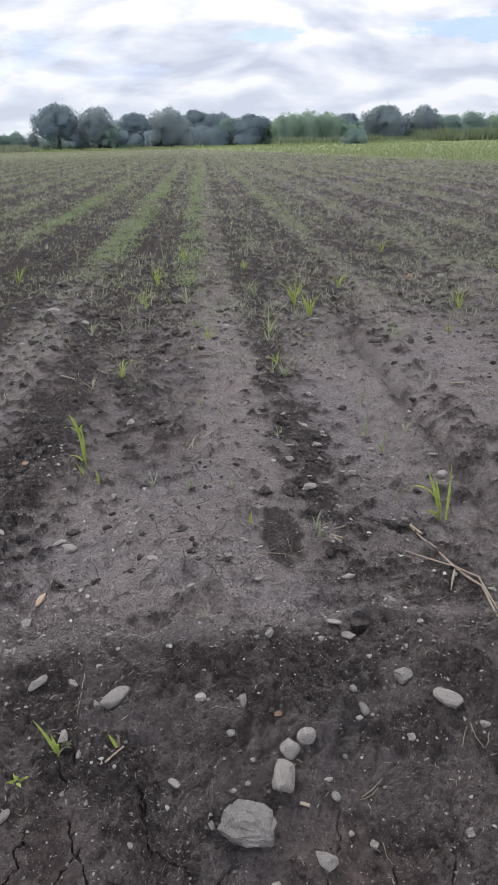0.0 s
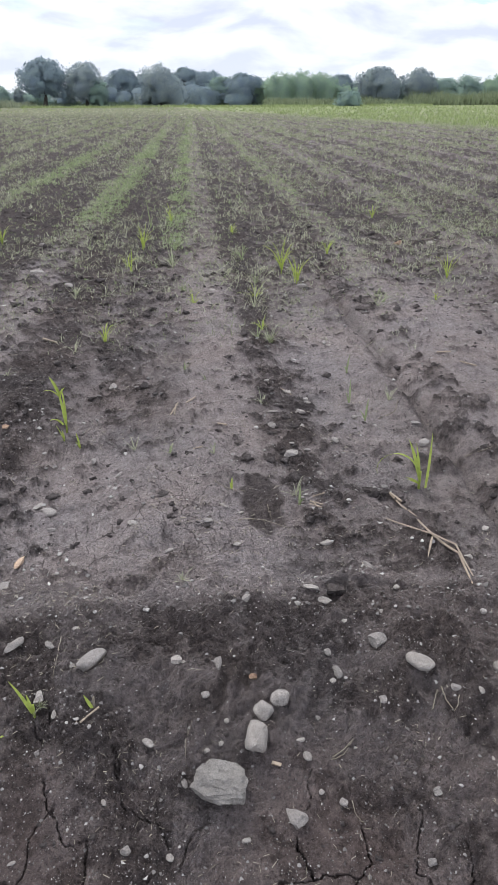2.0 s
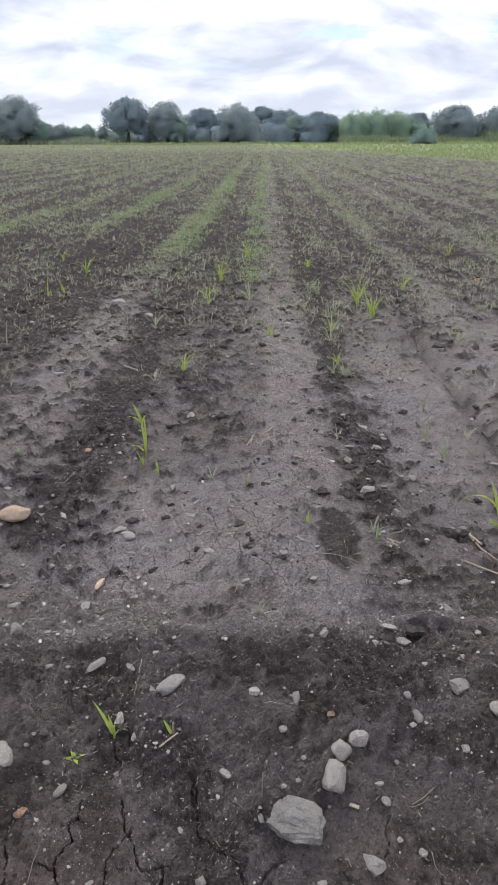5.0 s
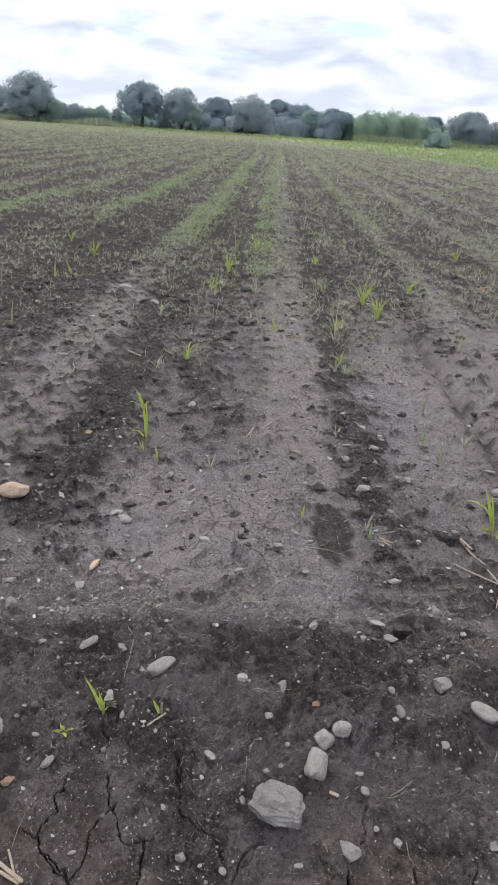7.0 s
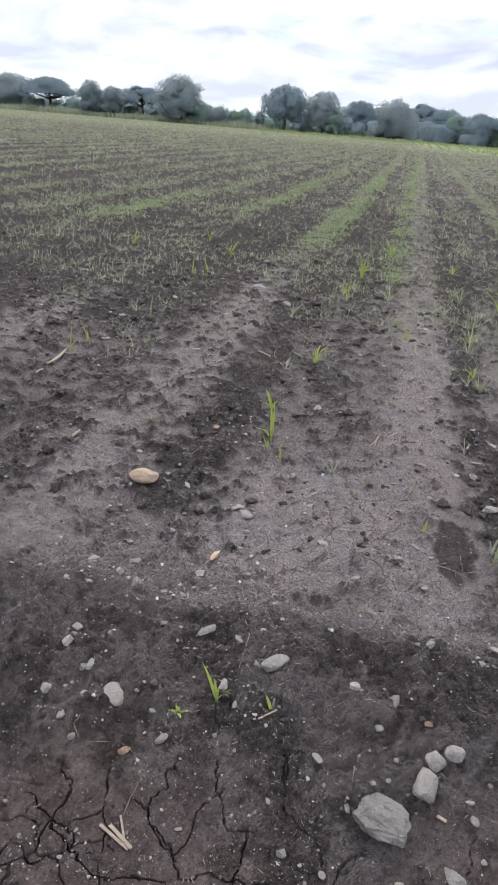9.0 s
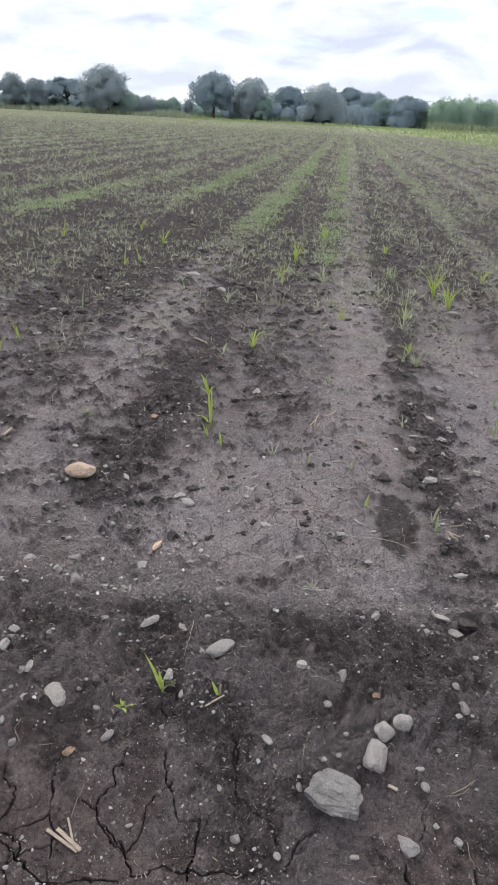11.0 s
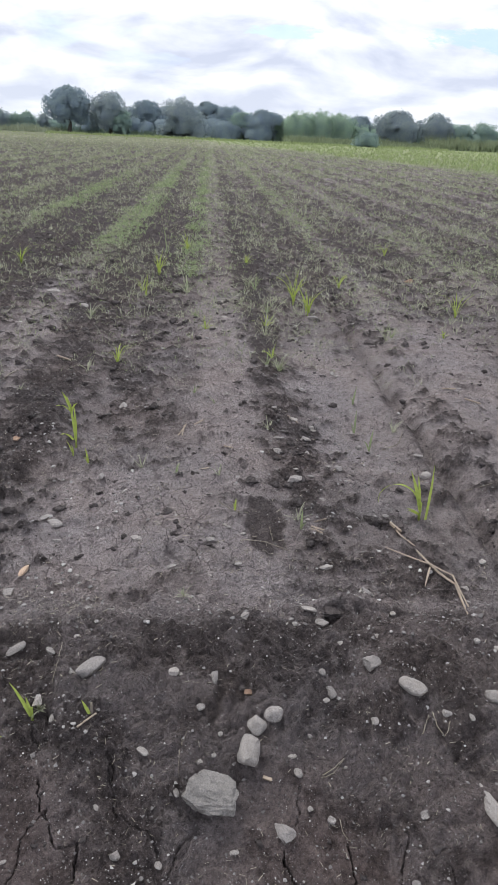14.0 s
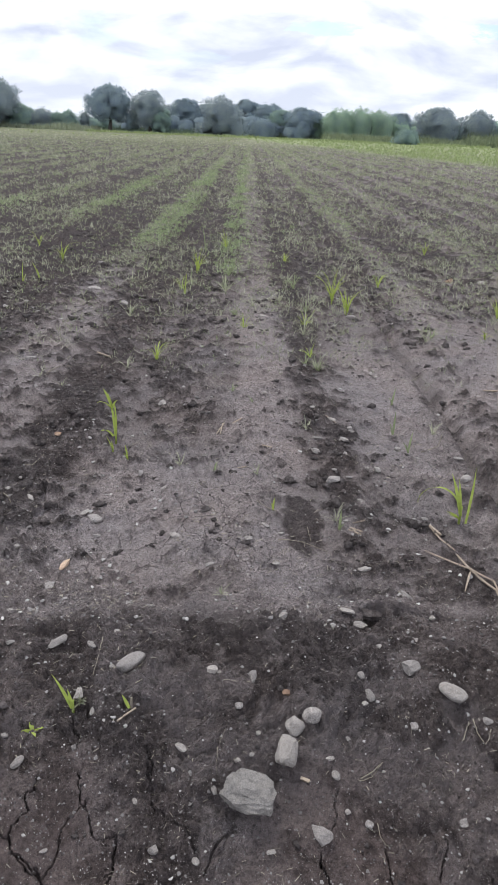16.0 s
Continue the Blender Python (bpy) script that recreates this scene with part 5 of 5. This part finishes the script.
# ---- grass and weeds of the field ----
def blades(x, y, tall, wide, rng, lean=0.5, each=4):
    """Bent blades, each in each tuft, as arrays of vertices and faces (two quads and a tip)."""
    n = len(x) * each
    x, y = np.repeat(x, each), np.repeat(y, each)
    tall, wide = np.repeat(tall, each) * rng.uniform(0.5, 1.15, n), np.repeat(wide, each)
    spread = tall * 0.35
    x, y = x + rng.normal(0, 1, n) * spread * 0.5, y + rng.normal(0, 1, n) * spread * 0.5
    z = height(x, y) - 0.004
    t = rng.uniform(0, 2 * np.pi, n)
    out = np.abs(rng.normal(0, lean, n)) + 0.1
    f = rng.uniform(0, np.pi, n)
    sx, sy = np.cos(f) * wide / 2, np.sin(f) * wide / 2
    p1x, p1y, p1z = x + np.cos(t) * tall * out * 0.35, y + np.sin(t) * tall * out * 0.35, z + tall * 0.52
    p2x, p2y, p2z = x + np.cos(t) * tall * out, y + np.sin(t) * tall * out, z + tall * (1 - 0.50 * np.minimum(out, 1.7))
    v = np.stack([np.stack([x - sx, y - sy, z], -1), np.stack([x + sx, y + sy, z], -1), np.stack([p1x - sx * 0.8, p1y - sy * 0.8, p1z], -1),
                  np.stack([p1x + sx * 0.8, p1y + sy * 0.8, p1z], -1), np.stack([p2x, p2y, p2z], -1)], 1).reshape(-1, 3)
    b = np.arange(n)[:, None] * 5
    return v, np.concatenate([b + np.array([0, 1, 3]), b + np.array([0, 3, 2]), b + np.array([2, 3, 4])])


def polar_spots(rng, count, near, far, power):
    """Places in the field, thinning out with distance."""
    r = near * (far / near) ** (rng.random(count) ** power)
    a = np.radians(rng.uniform(-42, 39, count))
    return r * np.sin(a), r * np.cos(a) + 0.12, r


def strip(x, at, half):
    return np.exp(-((x - at) / half) ** 2)


def scatter_grass(seed):
    rng = np.random.default_rng(seed)
    # low dull mats along the lanes, sparse wisps between them
    x, y, r = polar_spots(rng, 165000, 4.2, 95, 0.72)
    p = row_phase(x + 0.12 * (fbm(x, y, 0.9, 3, 165) - 0.5))
    patch = fbm(x, y * 0.45, 1.1, 4, 161)
    start = step(4.4, 8.0, y + 4.0 * (fbm(x, y, 1.0, 3, 163) - 0.5))
    mat = np.exp(-(p / 0.115) ** 2) * np.clip(4.0 * (patch - 0.30), 0.05, 1)
    worn = strip(x, 0.25, 0.17) * (1 - step(16, 40, y))
    body = mat * (1 - 0.85 * worn) * 0.80 + 0.05 + 0.22 * step(0.50, 0.62, patch) + 0.20 * np.exp(-((p - 0.47) / 0.05) ** 2)
    body = body * (1 + 0.35 * step(14, 40, y))
    keep = rng.random(len(x)) < start * np.minimum(body, 1)
    x, y, r = x[keep], y[keep], r[keep]
    dry = rng.random(len(x)) < 0.48
    for name, pick, material, words in (("dry_grass", dry, SCRUB, "low dry grey-buff grass in strips along the lanes"), ("field_grass", ~dry, GRASS, "low dull green grass in strips along the lanes")):
        tall = np.minimum(0.038 + 0.0026 * r[pick], 0.17) * rng.uniform(0.5, 1.45, pick.sum())
        v, f = blades(x[pick], y[pick], tall, 0.0008 + 0.00052 * r[pick], rng, 1.25, 3)
        tagged(new(name, fast_mesh(name, v, f, material)), words, "grass", kind="stuff")
    # longer dry wisps standing and lying between the strips
    x, y, r = polar_spots(rng, 46000, 4.5, 150, 0.80)
    keep = rng.random(len(x)) < step(4.6, 7.5, y + 4 * (fbm(x, y, 1.0, 3, 181) - 0.5)) * np.clip(3.5 * (fbm(x, y, 0.8, 3, 183) - 0.36), 0.15, 1) * 0.8
    x, y, r = x[keep], y[keep], r[keep]
    v, f = blades(x, y, np.minimum(0.075 + 0.003 * r, 0.2) * rng.uniform(0.5, 1.4, len(x)), 0.0012 + 0.00054 * r, rng, 1.45, 3)
    tagged(new("dry_wisps", fast_mesh("dry_wisps", v, f, WISP)), "pale dry grass wisps lying between the rows", "grass", kind="stuff")
    # fresh green weed mats
    x, y, r = polar_spots(rng, 230000, 6.0, 70, 0.72)
    wave = 0.25 * (fbm(x, y, 1.3, 3, 175) - 0.5)
    body = 1.9 * strip(x + wave, -0.07, 0.15) * step(7.5, 10.5, y) * (1 - step(22, 48, y) * 0.75) + 1.3 * strip(x + wave, -1.24, 0.24) * step(9.0, 11.5, y) * (1 - step(20, 40, y) * 0.75)
    body = body + 1.0 * strip(x + wave, -2.95, 0.25) * step(13, 15, y) * (1 - step(20, 32, y)) + 1.0 * strip(x + wave, -5.0, 0.42) * step(10.5, 12, y) * (1 - step(14, 18, y))
    body = body + 0.22 * strip(x, 1.93, 0.2) * step(7, 9, y) + 0.025 + 0.10 * step(0.0, 2.0, -1.0 - x) * np.exp(-(row_phase(x) / 0.12) ** 2)
    patch = fbm(x, y * 0.5, 0.6, 4, 171, 0.65)
    keep = rng.random(len(x)) < body * np.clip(4.5 * (patch - 0.38), 0.12, 1) * step(6.0, 8, y)
    x, y, r = x[keep], y[keep], r[keep]
    tall = np.minimum(0.035 + 0.0024 * r, 0.13) * rng.uniform(0.6, 1.4, len(x))
    v, f = blades(x, y, tall, 0.0026 + 0.00045 * r, rng, 1.1, 4)
    tagged(new("green_weeds", fast_mesh("green_weeds", v, f, WEED)), "fresh green low weeds growing in strips between the rows", "weeds", kind="stuff")
    # the far young crop, in bright rows
    x, y, r = polar_spots(rng, 13000, 45, 190, 0.9)
    keep = (rng.random(len(x)) < np.clip(2 * sward_zone(x, y) - 0.75, 0, 1)) & (np.abs(x) < 150)
    x, y, r = x[keep], y[keep], r[keep]
    x = np.round((x - MIDDLE) / ROW) * ROW + MIDDLE + rng.normal(0, 0.12, len(x))
    v, f = blades(x, y, 0.22 + 0.25 * rng.random(len(x)), 0.05 + 0.0006 * r, rng, 0.6, 4)
    tagged(new("far_crop", fast_mesh("far_crop", v, f, FAR_CROP)), "bright yellow-green young crop at the far end of the field", "crop", kind="stuff")


WISP = blade_material("wisp", (0.60, 0.61, 0.47), (0.33, 0.34, 0.23), 0.8)
FAR_CROP = blade_material("far_crop", (0.43, 0.50, 0.25), (0.31, 0.375, 0.18), 0.7)
scatter_grass(7)


# ---- trees ----
def clump_arrays(centres, size, rng, out=None, flat=1.05):
    """Leaf clumps: small bent leaf-spray quads, lying loosely along the crown's surface where out gives its outward way."""
    n = len(centres)
    w = rng.normal(0, 1, (n, 3)) if out is None else out + rng.normal(0, 0.6, (n, 3))
    w /= np.linalg.norm(w, axis=1)[:, None] + 1e-9
    a = np.cross(w, rng.normal(0, 1, (n, 3)))
    a /= np.linalg.norm(a, axis=1)[:, None] + 1e-9
    b = np.cross(w, a)
    s = size * rng.uniform(0.5, 1.35, n)[:, None]
    c = centres
    bow = w * s * -0.25
    v = np.stack([c - a * s, c + b * s * flat * 0.6 - bow, c + a * s, c - b * s * flat * 0.6 - bow], 1).reshape(-1, 3)
    return v, np.arange(n * 4).reshape(-1, 4)[:, ::-1]


def canopy(lobes, centre, leaves, size, rng, rough=0.35, rows=18, around=32):
    """A leafy canopy as arrays: the lumpy outer surface of many lobes, seen from a centre, and leaf sprays lying on it. Vertices, quads and outward ways."""
    c = np.array([o for o, _ in lobes]) - np.array(centre)
    q = np.array([r for _, r in lobes])
    lat = np.linspace(-1.45, 1.53, rows)
    lon = np.linspace(0, 2 * np.pi, around, endpoint=False)
    la, lo = np.meshgrid(lat, lon, indexing="ij")
    d = np.stack([np.cos(la) * np.cos(lo), np.cos(la) * np.sin(lo), np.sin(la)], -1).reshape(-1, 3)
    # the far meeting of each way with each lobe
    dq, cq = d[:, None] / q[None], (c / q)[None]
    aa, bb, cc = (dq ** 2).sum(-1), (dq * cq).sum(-1), (cq ** 2).sum(-1) - 1
    disc = bb ** 2 - aa * cc
    far = np.where(disc > 0, (bb + np.sqrt(np.maximum(disc, 0))) / aa, 0.0).max(1)
    low = np.percentile(far, 30)
    far = np.maximum(far, 0.8 * low)
    p = d * far[:, None] + np.array(centre)
    seed = int(rng.integers(1, 900))
    lump = fbm(p[:, 0] + 0.6 * p[:, 1], p[:, 2] * 1.3 + 0.5 * p[:, 1], 1.3, 4, seed, 0.66) - 0.5
    far = far * 0.96 + 2.0 * rough * lump
    p = d * (far * 0.80)[:, None] + np.array(centre)
    p[:, 2] = np.maximum(p[:, 2], 0.02)
    i, j = np.meshgrid(np.arange(rows - 1), np.arange(around), indexing="ij")
    j2 = (j + 1) % around
    f = np.stack([i * around + j, i * around + j2, (i + 1) * around + j2, (i + 1) * around + j], -1).reshape(-1, 4)
    # sprays over the surface
    z = rng.uniform(-0.9, 1, leaves)
    t = rng.uniform(0, 2 * np.pi, leaves)
    ways = np.stack([np.sqrt(1 - z * z) * np.cos(t), np.sqrt(1 - z * z) * np.sin(t), z], -1)
    near = np.clip(((np.arcsin(z) + 1.45) / 2.98 * (rows - 1)).round().astype(int), 0, rows - 1) * around + (t / (2 * np.pi) * around).round().astype(int) % around
    spots = np.array(centre) + ways * (far[near] * rng.uniform(0.86, 1.03, leaves) + rng.exponential(0.13, leaves))[:, None]
    up = spots[:, 2] > 0.15
    v, g = clump_arrays(spots[up], size, rng, ways[up])
    return np.concatenate([p, v]), np.concatenate([f, g + len(p)]), np.concatenate([d, np.repeat(ways[up], 4, axis=0)])


def canopy_mesh(name, pieces, mat):
    """One mesh of several canopies."""
    verts, faces, ways, start = [], [], [], 0
    for v, f, w in pieces:
        verts.append(v), faces.append(f + start), ways.append(w)
        start += len(v)
    return soft_normals(fast_mesh(name, np.concatenate(verts), np.concatenate(faces), mat, True), 0.55 * np.concatenate(ways) + np.array((0, -0.20, 0.62)))


def soft_normals(me, ways):
    """Let the leaves of a crown take the light as one soft mass."""
    n = ways / (np.linalg.norm(ways, axis=1)[:, None] + 1e-9)
    me.normals_split_custom_set_from_vertices(n.astype(np.float32).tolist())
    return me


def limb(path, r0, r1):
    return stalk_mesh(path, r0, r1, BARK, 7)


def tree(x, y, tall, wide, shape, mat, words, name="tree", seed=0, leaves=6600):
    rng = np.random.default_rng(int(abs(x) * 131 + abs(y) * 17) + seed)
    root = new(name)
    root.location = (x, y, z_at(x, y) - 0.1)
    tagged(root, words, "tree" if name == "tree" else name.replace("_", " "), "trees at the end of the field")
    lobes = []
    low, count, trunk = {"umbrella": (0.52, 46, 0.55), "round": (0.32, 62, 0.42), "ragged": (0.12, 66, 0.45), "plume": (0.0, 44, 0.3), "mass": (0.03, 60, 0.3)}[shape]
    for _ in range(count):
        t, d = rng.uniform(0, 6.3), math.sqrt(rng.random())
        h = rng.random()
        cx, cy = math.cos(t) * d, math.sin(t) * d
        if shape == "umbrella":
            cz = tall * (0.90 - 0.32 * d * d) - h * tall * 0.12
            q = wide * rng.uniform(0.08, 0.15)
            lobes.append(((cx * wide * 0.45, cy * wide * 0.45, cz), (q, q, q * 0.6)))
        elif shape == "plume":
            top = tall * rng.uniform(0.66, 1.0) * (1 - 0.15 * d)
            lobes.append(((cx * wide * 0.46, cy * wide * 0.46, top * 0.55), (wide * 0.11, wide * 0.11, top * 0.45)))
        else:
            cz = tall * (low + 0.08 + (0.84 - low) * h)
            k = math.sin(math.pi * (0.20 + 0.68 * h)) if shape != "mass" else 1 - 0.45 * h
            q = wide * rng.uniform(0.08, 0.16)
            lobes.append(((cx * wide * 0.44 * k, cy * wide * 0.44 * k, cz), (q, q, q * rng.uniform(0.6, 0.95))))
    # sprigs that stand out of the outline
    for _ in range(26 if shape == "plume" else 16 if shape in ("ragged", "mass") else 6):
        t, d = rng.uniform(0, 6.3), rng.uniform(0.1, 0.85)
        lobes.append(((math.cos(t) * d * wide * 0.44, math.sin(t) * d * wide * 0.44, tall * rng.uniform(0.76, 0.97) * (1 - 0.25 * d)), (wide * 0.05, wide * 0.05, tall * 0.055)))
    heart = (0, 0, tall * {"umbrella": 0.72, "round": 0.62, "ragged": 0.50, "mass": 0.32, "plume": 0.40}[shape])
    crown = canopy_mesh("crown", [canopy(lobes, heart, int(leaves * 1.3), 0.004 * wide + 0.15, rng, 0.035 * wide + 0.2)], mat)
    part("crown", crown, root)
    r0 = 0.028 * tall + 0.02 * wide
    part("trunk", limb([Vector((0, 0, -0.2)), Vector((0.03 * wide, 0, tall * trunk * 0.5)), Vector((0.0, 0.02 * wide, tall * trunk)), Vector((0.02 * wide, 0, tall * 0.8))], r0, r0 * 0.35), root)
    for c, _ in lobes[:6]:
        a = Vector((0, 0, tall * trunk * 0.75))
        e = Vector(c)
        mid = a.lerp(e, 0.5) + Vector((0, 0, -0.03 * tall))
        part("limb", limb([a, mid, e], r0 * 0.5, r0 * 0.12), root)
    return root


def woods(x0, x1, y, tall, count, mat, words, seed):
    """A far wood as one mass of leaf clumps with an uneven top."""
    rng = np.random.default_rng(seed)
    n = int((x1 - x0) / 3.6)
    x = np.linspace(x0, x1, n) + rng.normal(0, 0.8, n)
    yy = y + rng.normal(0, 1.5, n)
    top = tall * (0.66 + 0.46 * fbm(x, yy * 0.2, 11, 4, seed + 1))
    pieces = []
    for k in range(n):
        lobes = []
        for _ in range(9):
            q = rng.uniform(0.16, 0.30) * top[k] + 0.3
            lobes.append(((x[k] + rng.normal(0, 1.3), yy[k] + rng.normal(0, 1.0), max(q * 0.5, top[k] * rng.random() ** 0.6 - q * 0.7)), (q * 1.3, q, q * rng.uniform(0.6, 0.95))))
        pieces.append(canopy(lobes, (x[k], yy[k], 0.35 * top[k]), int(1.2 * count) // n, 0.20, rng, 0.5, 10, 18))
    return tagged(new("far_woods", canopy_mesh("far_woods", pieces, mat)), words, "woods", kind="stuff")


def reeds(x0, x1, y0, y1, tall, count, mat, words, name, seed, wide=0.09):
    """A bank of tall leaning cane and reed leaves."""
    rng = np.random.default_rng(seed)
    k = rng.random(count)
    x, y = x0 + (x1 - x0) * k, y0 + (y1 - y0) * k + rng.normal(0, 2.2, count)
    h = tall * (0.35 + 0.95 * fbm(x, y, 7, 4, seed + 3, 0.7)) * rng.uniform(0.45, 1.15, count)
    v, f = blades(x, y, h, np.full(count, wide) * rng.uniform(0.7, 2.2, count), rng, 0.5, 3)
    return tagged(new(name, fast_mesh(name, v, f, mat)), words, "reeds", kind="stuff")


REED_FRESH = blade_material("reed_fresh", (0.36, 0.41, 0.26), (0.22, 0.27, 0.17), 0.7)
REED_DULL = blade_material("reed_dull", (0.46, 0.50, 0.36), (0.31, 0.35, 0.26), 0.7)
CANE_FAR = blade_material("far_cane", (0.22, 0.29, 0.21), (0.16, 0.215, 0.165), 0.7)
ROUND_WORDS = "round dark green broad-leaved tree with a short visible trunk"
UMBRELLA_WORDS = "wide flat-topped dark tree with a spreading canopy"
RAGGED_WORDS = "ragged grey-green tree, leafy almost down to the ground"

# crowns and woods carry the haze of distance in their leaf colour
tree(-37.0, 200, 10.7, 14.8, "round", LEAF_DARK_HAZED, ROUND_WORDS)
tree(-26.4, 201, 10.4, 12.2, "ragged", LEAF_GREY_HAZED, RAGGED_WORDS)
tree(-22.8, 198, 6.6, 6.0, "mass", LEAF_MID_HAZED, "lower green tree standing against a taller one", seed=1)
tree(-18.6, 222, 9.4, 10.8, "round", LEAF_DARK_HAZED, "dark round tree behind the first line, its leaves coloured hazy blue", seed=2)
tree(-12.5, 224, 8.6, 9.0, "umbrella", LEAF_DARK_HAZED, UMBRELLA_WORDS, seed=3)
tree(-7.2, 203, 9.6, 15.6, "mass", LEAF_GREY_HAZED, "broad grey-green domed tree, leafy to the ground", leaves=8000)
tree(-1.0, 226, 10.2, 13.0, "umbrella", LEAF_DARK_HAZED, UMBRELLA_WORDS, seed=4)
tree(5.0, 224, 9.2, 13.2, "ragged", LEAF_DARK_HAZED, "dark ragged tree in the far line", seed=5)
tree(9.5, 214, 7.8, 10.0, "umbrella", LEAF_MID_HAZED, UMBRELLA_WORDS, seed=6)
tree(15.5, 212, 7.9, 15.0, "umbrella", LEAF_DARK_HAZED, UMBRELLA_WORDS, seed=7, leaves=7600)
tree(14.0, 208, 4.4, 10.8, "mass", LEAF_DARK_HAZED, "low dark thicket under spreading trees", "thicket", seed=8)
tree(4.0, 209, 4.2, 10.8, "mass", LEAF_DARK_HAZED, "low dark thicket under spreading trees", "thicket", seed=9)
tree(24.5, 207, 9.0, 9.5, "plume", LEAF_FRESH_HAZED, "light green feathery bamboo thicket", "bamboo_thicket", seed=10)
tree(30.5, 208, 9.4, 10.5, "plume", LEAF_FRESH_HAZED, "light green feathery bamboo thicket", "bamboo_thicket", seed=11)
tree(36.5, 209, 8.8, 9.5, "plume", LEAF_FRESH_HAZED, "light green feathery bamboo thicket", "bamboo_thicket", seed=12)
tree(43.0, 214, 7.5, 8.2, "round", LEAF_DARK_HAZED, "dark round tree between bamboo and taller trees", seed=13)
tree(51.0, 203, 8.8, 14.4, "ragged", LEAF_GREY_HAZED, RAGGED_WORDS, seed=14, leaves=8000)
tree(58.0, 226, 7.7, 8.0, "umbrella", LEAF_DARK_HAZED, UMBRELLA_WORDS, seed=15)
tree(62.8, 204, 8.4, 10.8, "ragged", LEAF_GREY_HAZED, RAGGED_WORDS, seed=16)
tree(71.5, 224, 7.7, 6.6, "umbrella", LEAF_DARK_HAZED, UMBRELLA_WORDS, seed=17)
tree(70.0, 205, 6.4, 9.6, "mass", LEAF_MID_HAZED, "green thicket behind a bank of reeds", "thicket", seed=18)
tree(77.0, 206, 6.9, 11.4, "mass", LEAF_MID_HAZED, "green thicket behind a bank of reeds", "thicket", seed=19)
tree(85.5, 207, 8.2, 10.0, "plume", LEAF_FRESH_HAZED, "light green feathery bamboo thicket", "bamboo_thicket", seed=20)
tree(95.0, 208, 7.4, 13.2, "mass", LEAF_MID_HAZED, "green thicket behind a bank of reeds", "thicket", seed=21)
tree(106.0, 208, 8.0, 14.4, "ragged", LEAF_GREY_HAZED, RAGGED_WORDS, seed=22)
tree(39.0, 183, 2.9, 7.4, "mass", LEAF_MID_HAZED, "low rounded green bush at the field's end", "bush", seed=23, leaves=3000)
tree(-45.0, 207, 5.4, 4.1, "ragged", LEAF_GREY_HAZED, "thin small tree beside a low thicket", seed=24, leaves=700)
tree(-50.5, 206, 4.0, 9.6, "mass", LEAF_MID_HAZED, "low green thicket at the field's edge", "thicket", seed=25)
tree(-57.0, 205, 4.5, 9.6, "mass", LEAF_GREY_HAZED, "low green thicket at the field's edge", "thicket", seed=26)
tree(-66.6, 201, 11.6, 16.2, "ragged", LEAF_GREY_HAZED, "tall ragged grey-green tree standing apart", seed=27, leaves=8000)
tree(-61.0, 203, 6.2, 8.4, "mass", LEAF_MID_HAZED, "lower green tree standing against a taller one", seed=28)
tree(-83.0, 214, 8.6, 18.5, "umbrella", LEAF_DARK_HAZED, UMBRELLA_WORDS, seed=29, leaves=8000)
tree(-88.0, 204, 8.3, 7.8, "ragged", LEAF_GREY_HAZED, RAGGED_WORDS, seed=30)
tree(-95.3, 206, 9.3, 9.0, "ragged", LEAF_GREY_HAZED, RAGGED_WORDS, seed=31)
tree(-112.0, 212, 9.4, 20.0, "umbrella", LEAF_DARK_HAZED, UMBRELLA_WORDS, seed=32, leaves=8000)
tree(-126.0, 214, 9.0, 16.8, "ragged", LEAF_GREY_HAZED, RAGGED_WORDS, seed=33)
reeds(20, 60, 196, 196, 2.6, 3500, REED_FRESH, "light green reeds and tall grass below the trees", "reed_bank", 201)
reeds(58, 112, 197, 199, 4.6, 6000, REED_FRESH, "tall light green cane reeds before the thickets", "reed_bank", 203)
reeds(-44, 22, 216, 212, 2.6, 4500, CANE_FAR, "even band of dark green sugar cane far off", "cane_band", 205)
reeds(-130, -40, 205, 201, 2.4, 6000, REED_DULL, "dull green tall grass along the field's edge", "tall_grass", 207)
reeds(-40, 60, 186, 186, 0.9, 3000, FAR_CROP, "yellow-green grass verge at the field's end", "grass_verge", 209)
woods(-24, 24, 232, 9.6, 9000, LEAF_DARK_HAZED, "dark continuous wood behind the single trees", 301)
woods(22, 60, 232, 7.6, 7000, LEAF_MID_HAZED, "green continuous wood behind the bamboo", 303)
woods(58, 125, 232, 7.2, 9000, LEAF_GREY_HAZED, "dull green wood behind the reed bank", 305)
woods(-150, -40, 236, 5.2, 9000, LEAF_GREY_HAZED, "low dull wood far behind the field", 307)
woods(-32, 22, 214, 6.2, 7000, LEAF_DARK_HAZED, "dark undergrowth below the trees", 309)
woods(20, 48, 212, 7.2, 5000, LEAF_FRESH_HAZED, "light green bamboo growth in a thick mass", 311)
woods(44, 122, 212, 6.4, 9000, LEAF_MID_HAZED, "dense green thickets behind the reeds", 313)
woods(-140, -40, 214, 4.6, 8000, LEAF_MID_HAZED, "low scrub between the trees at the field's edge", 315)
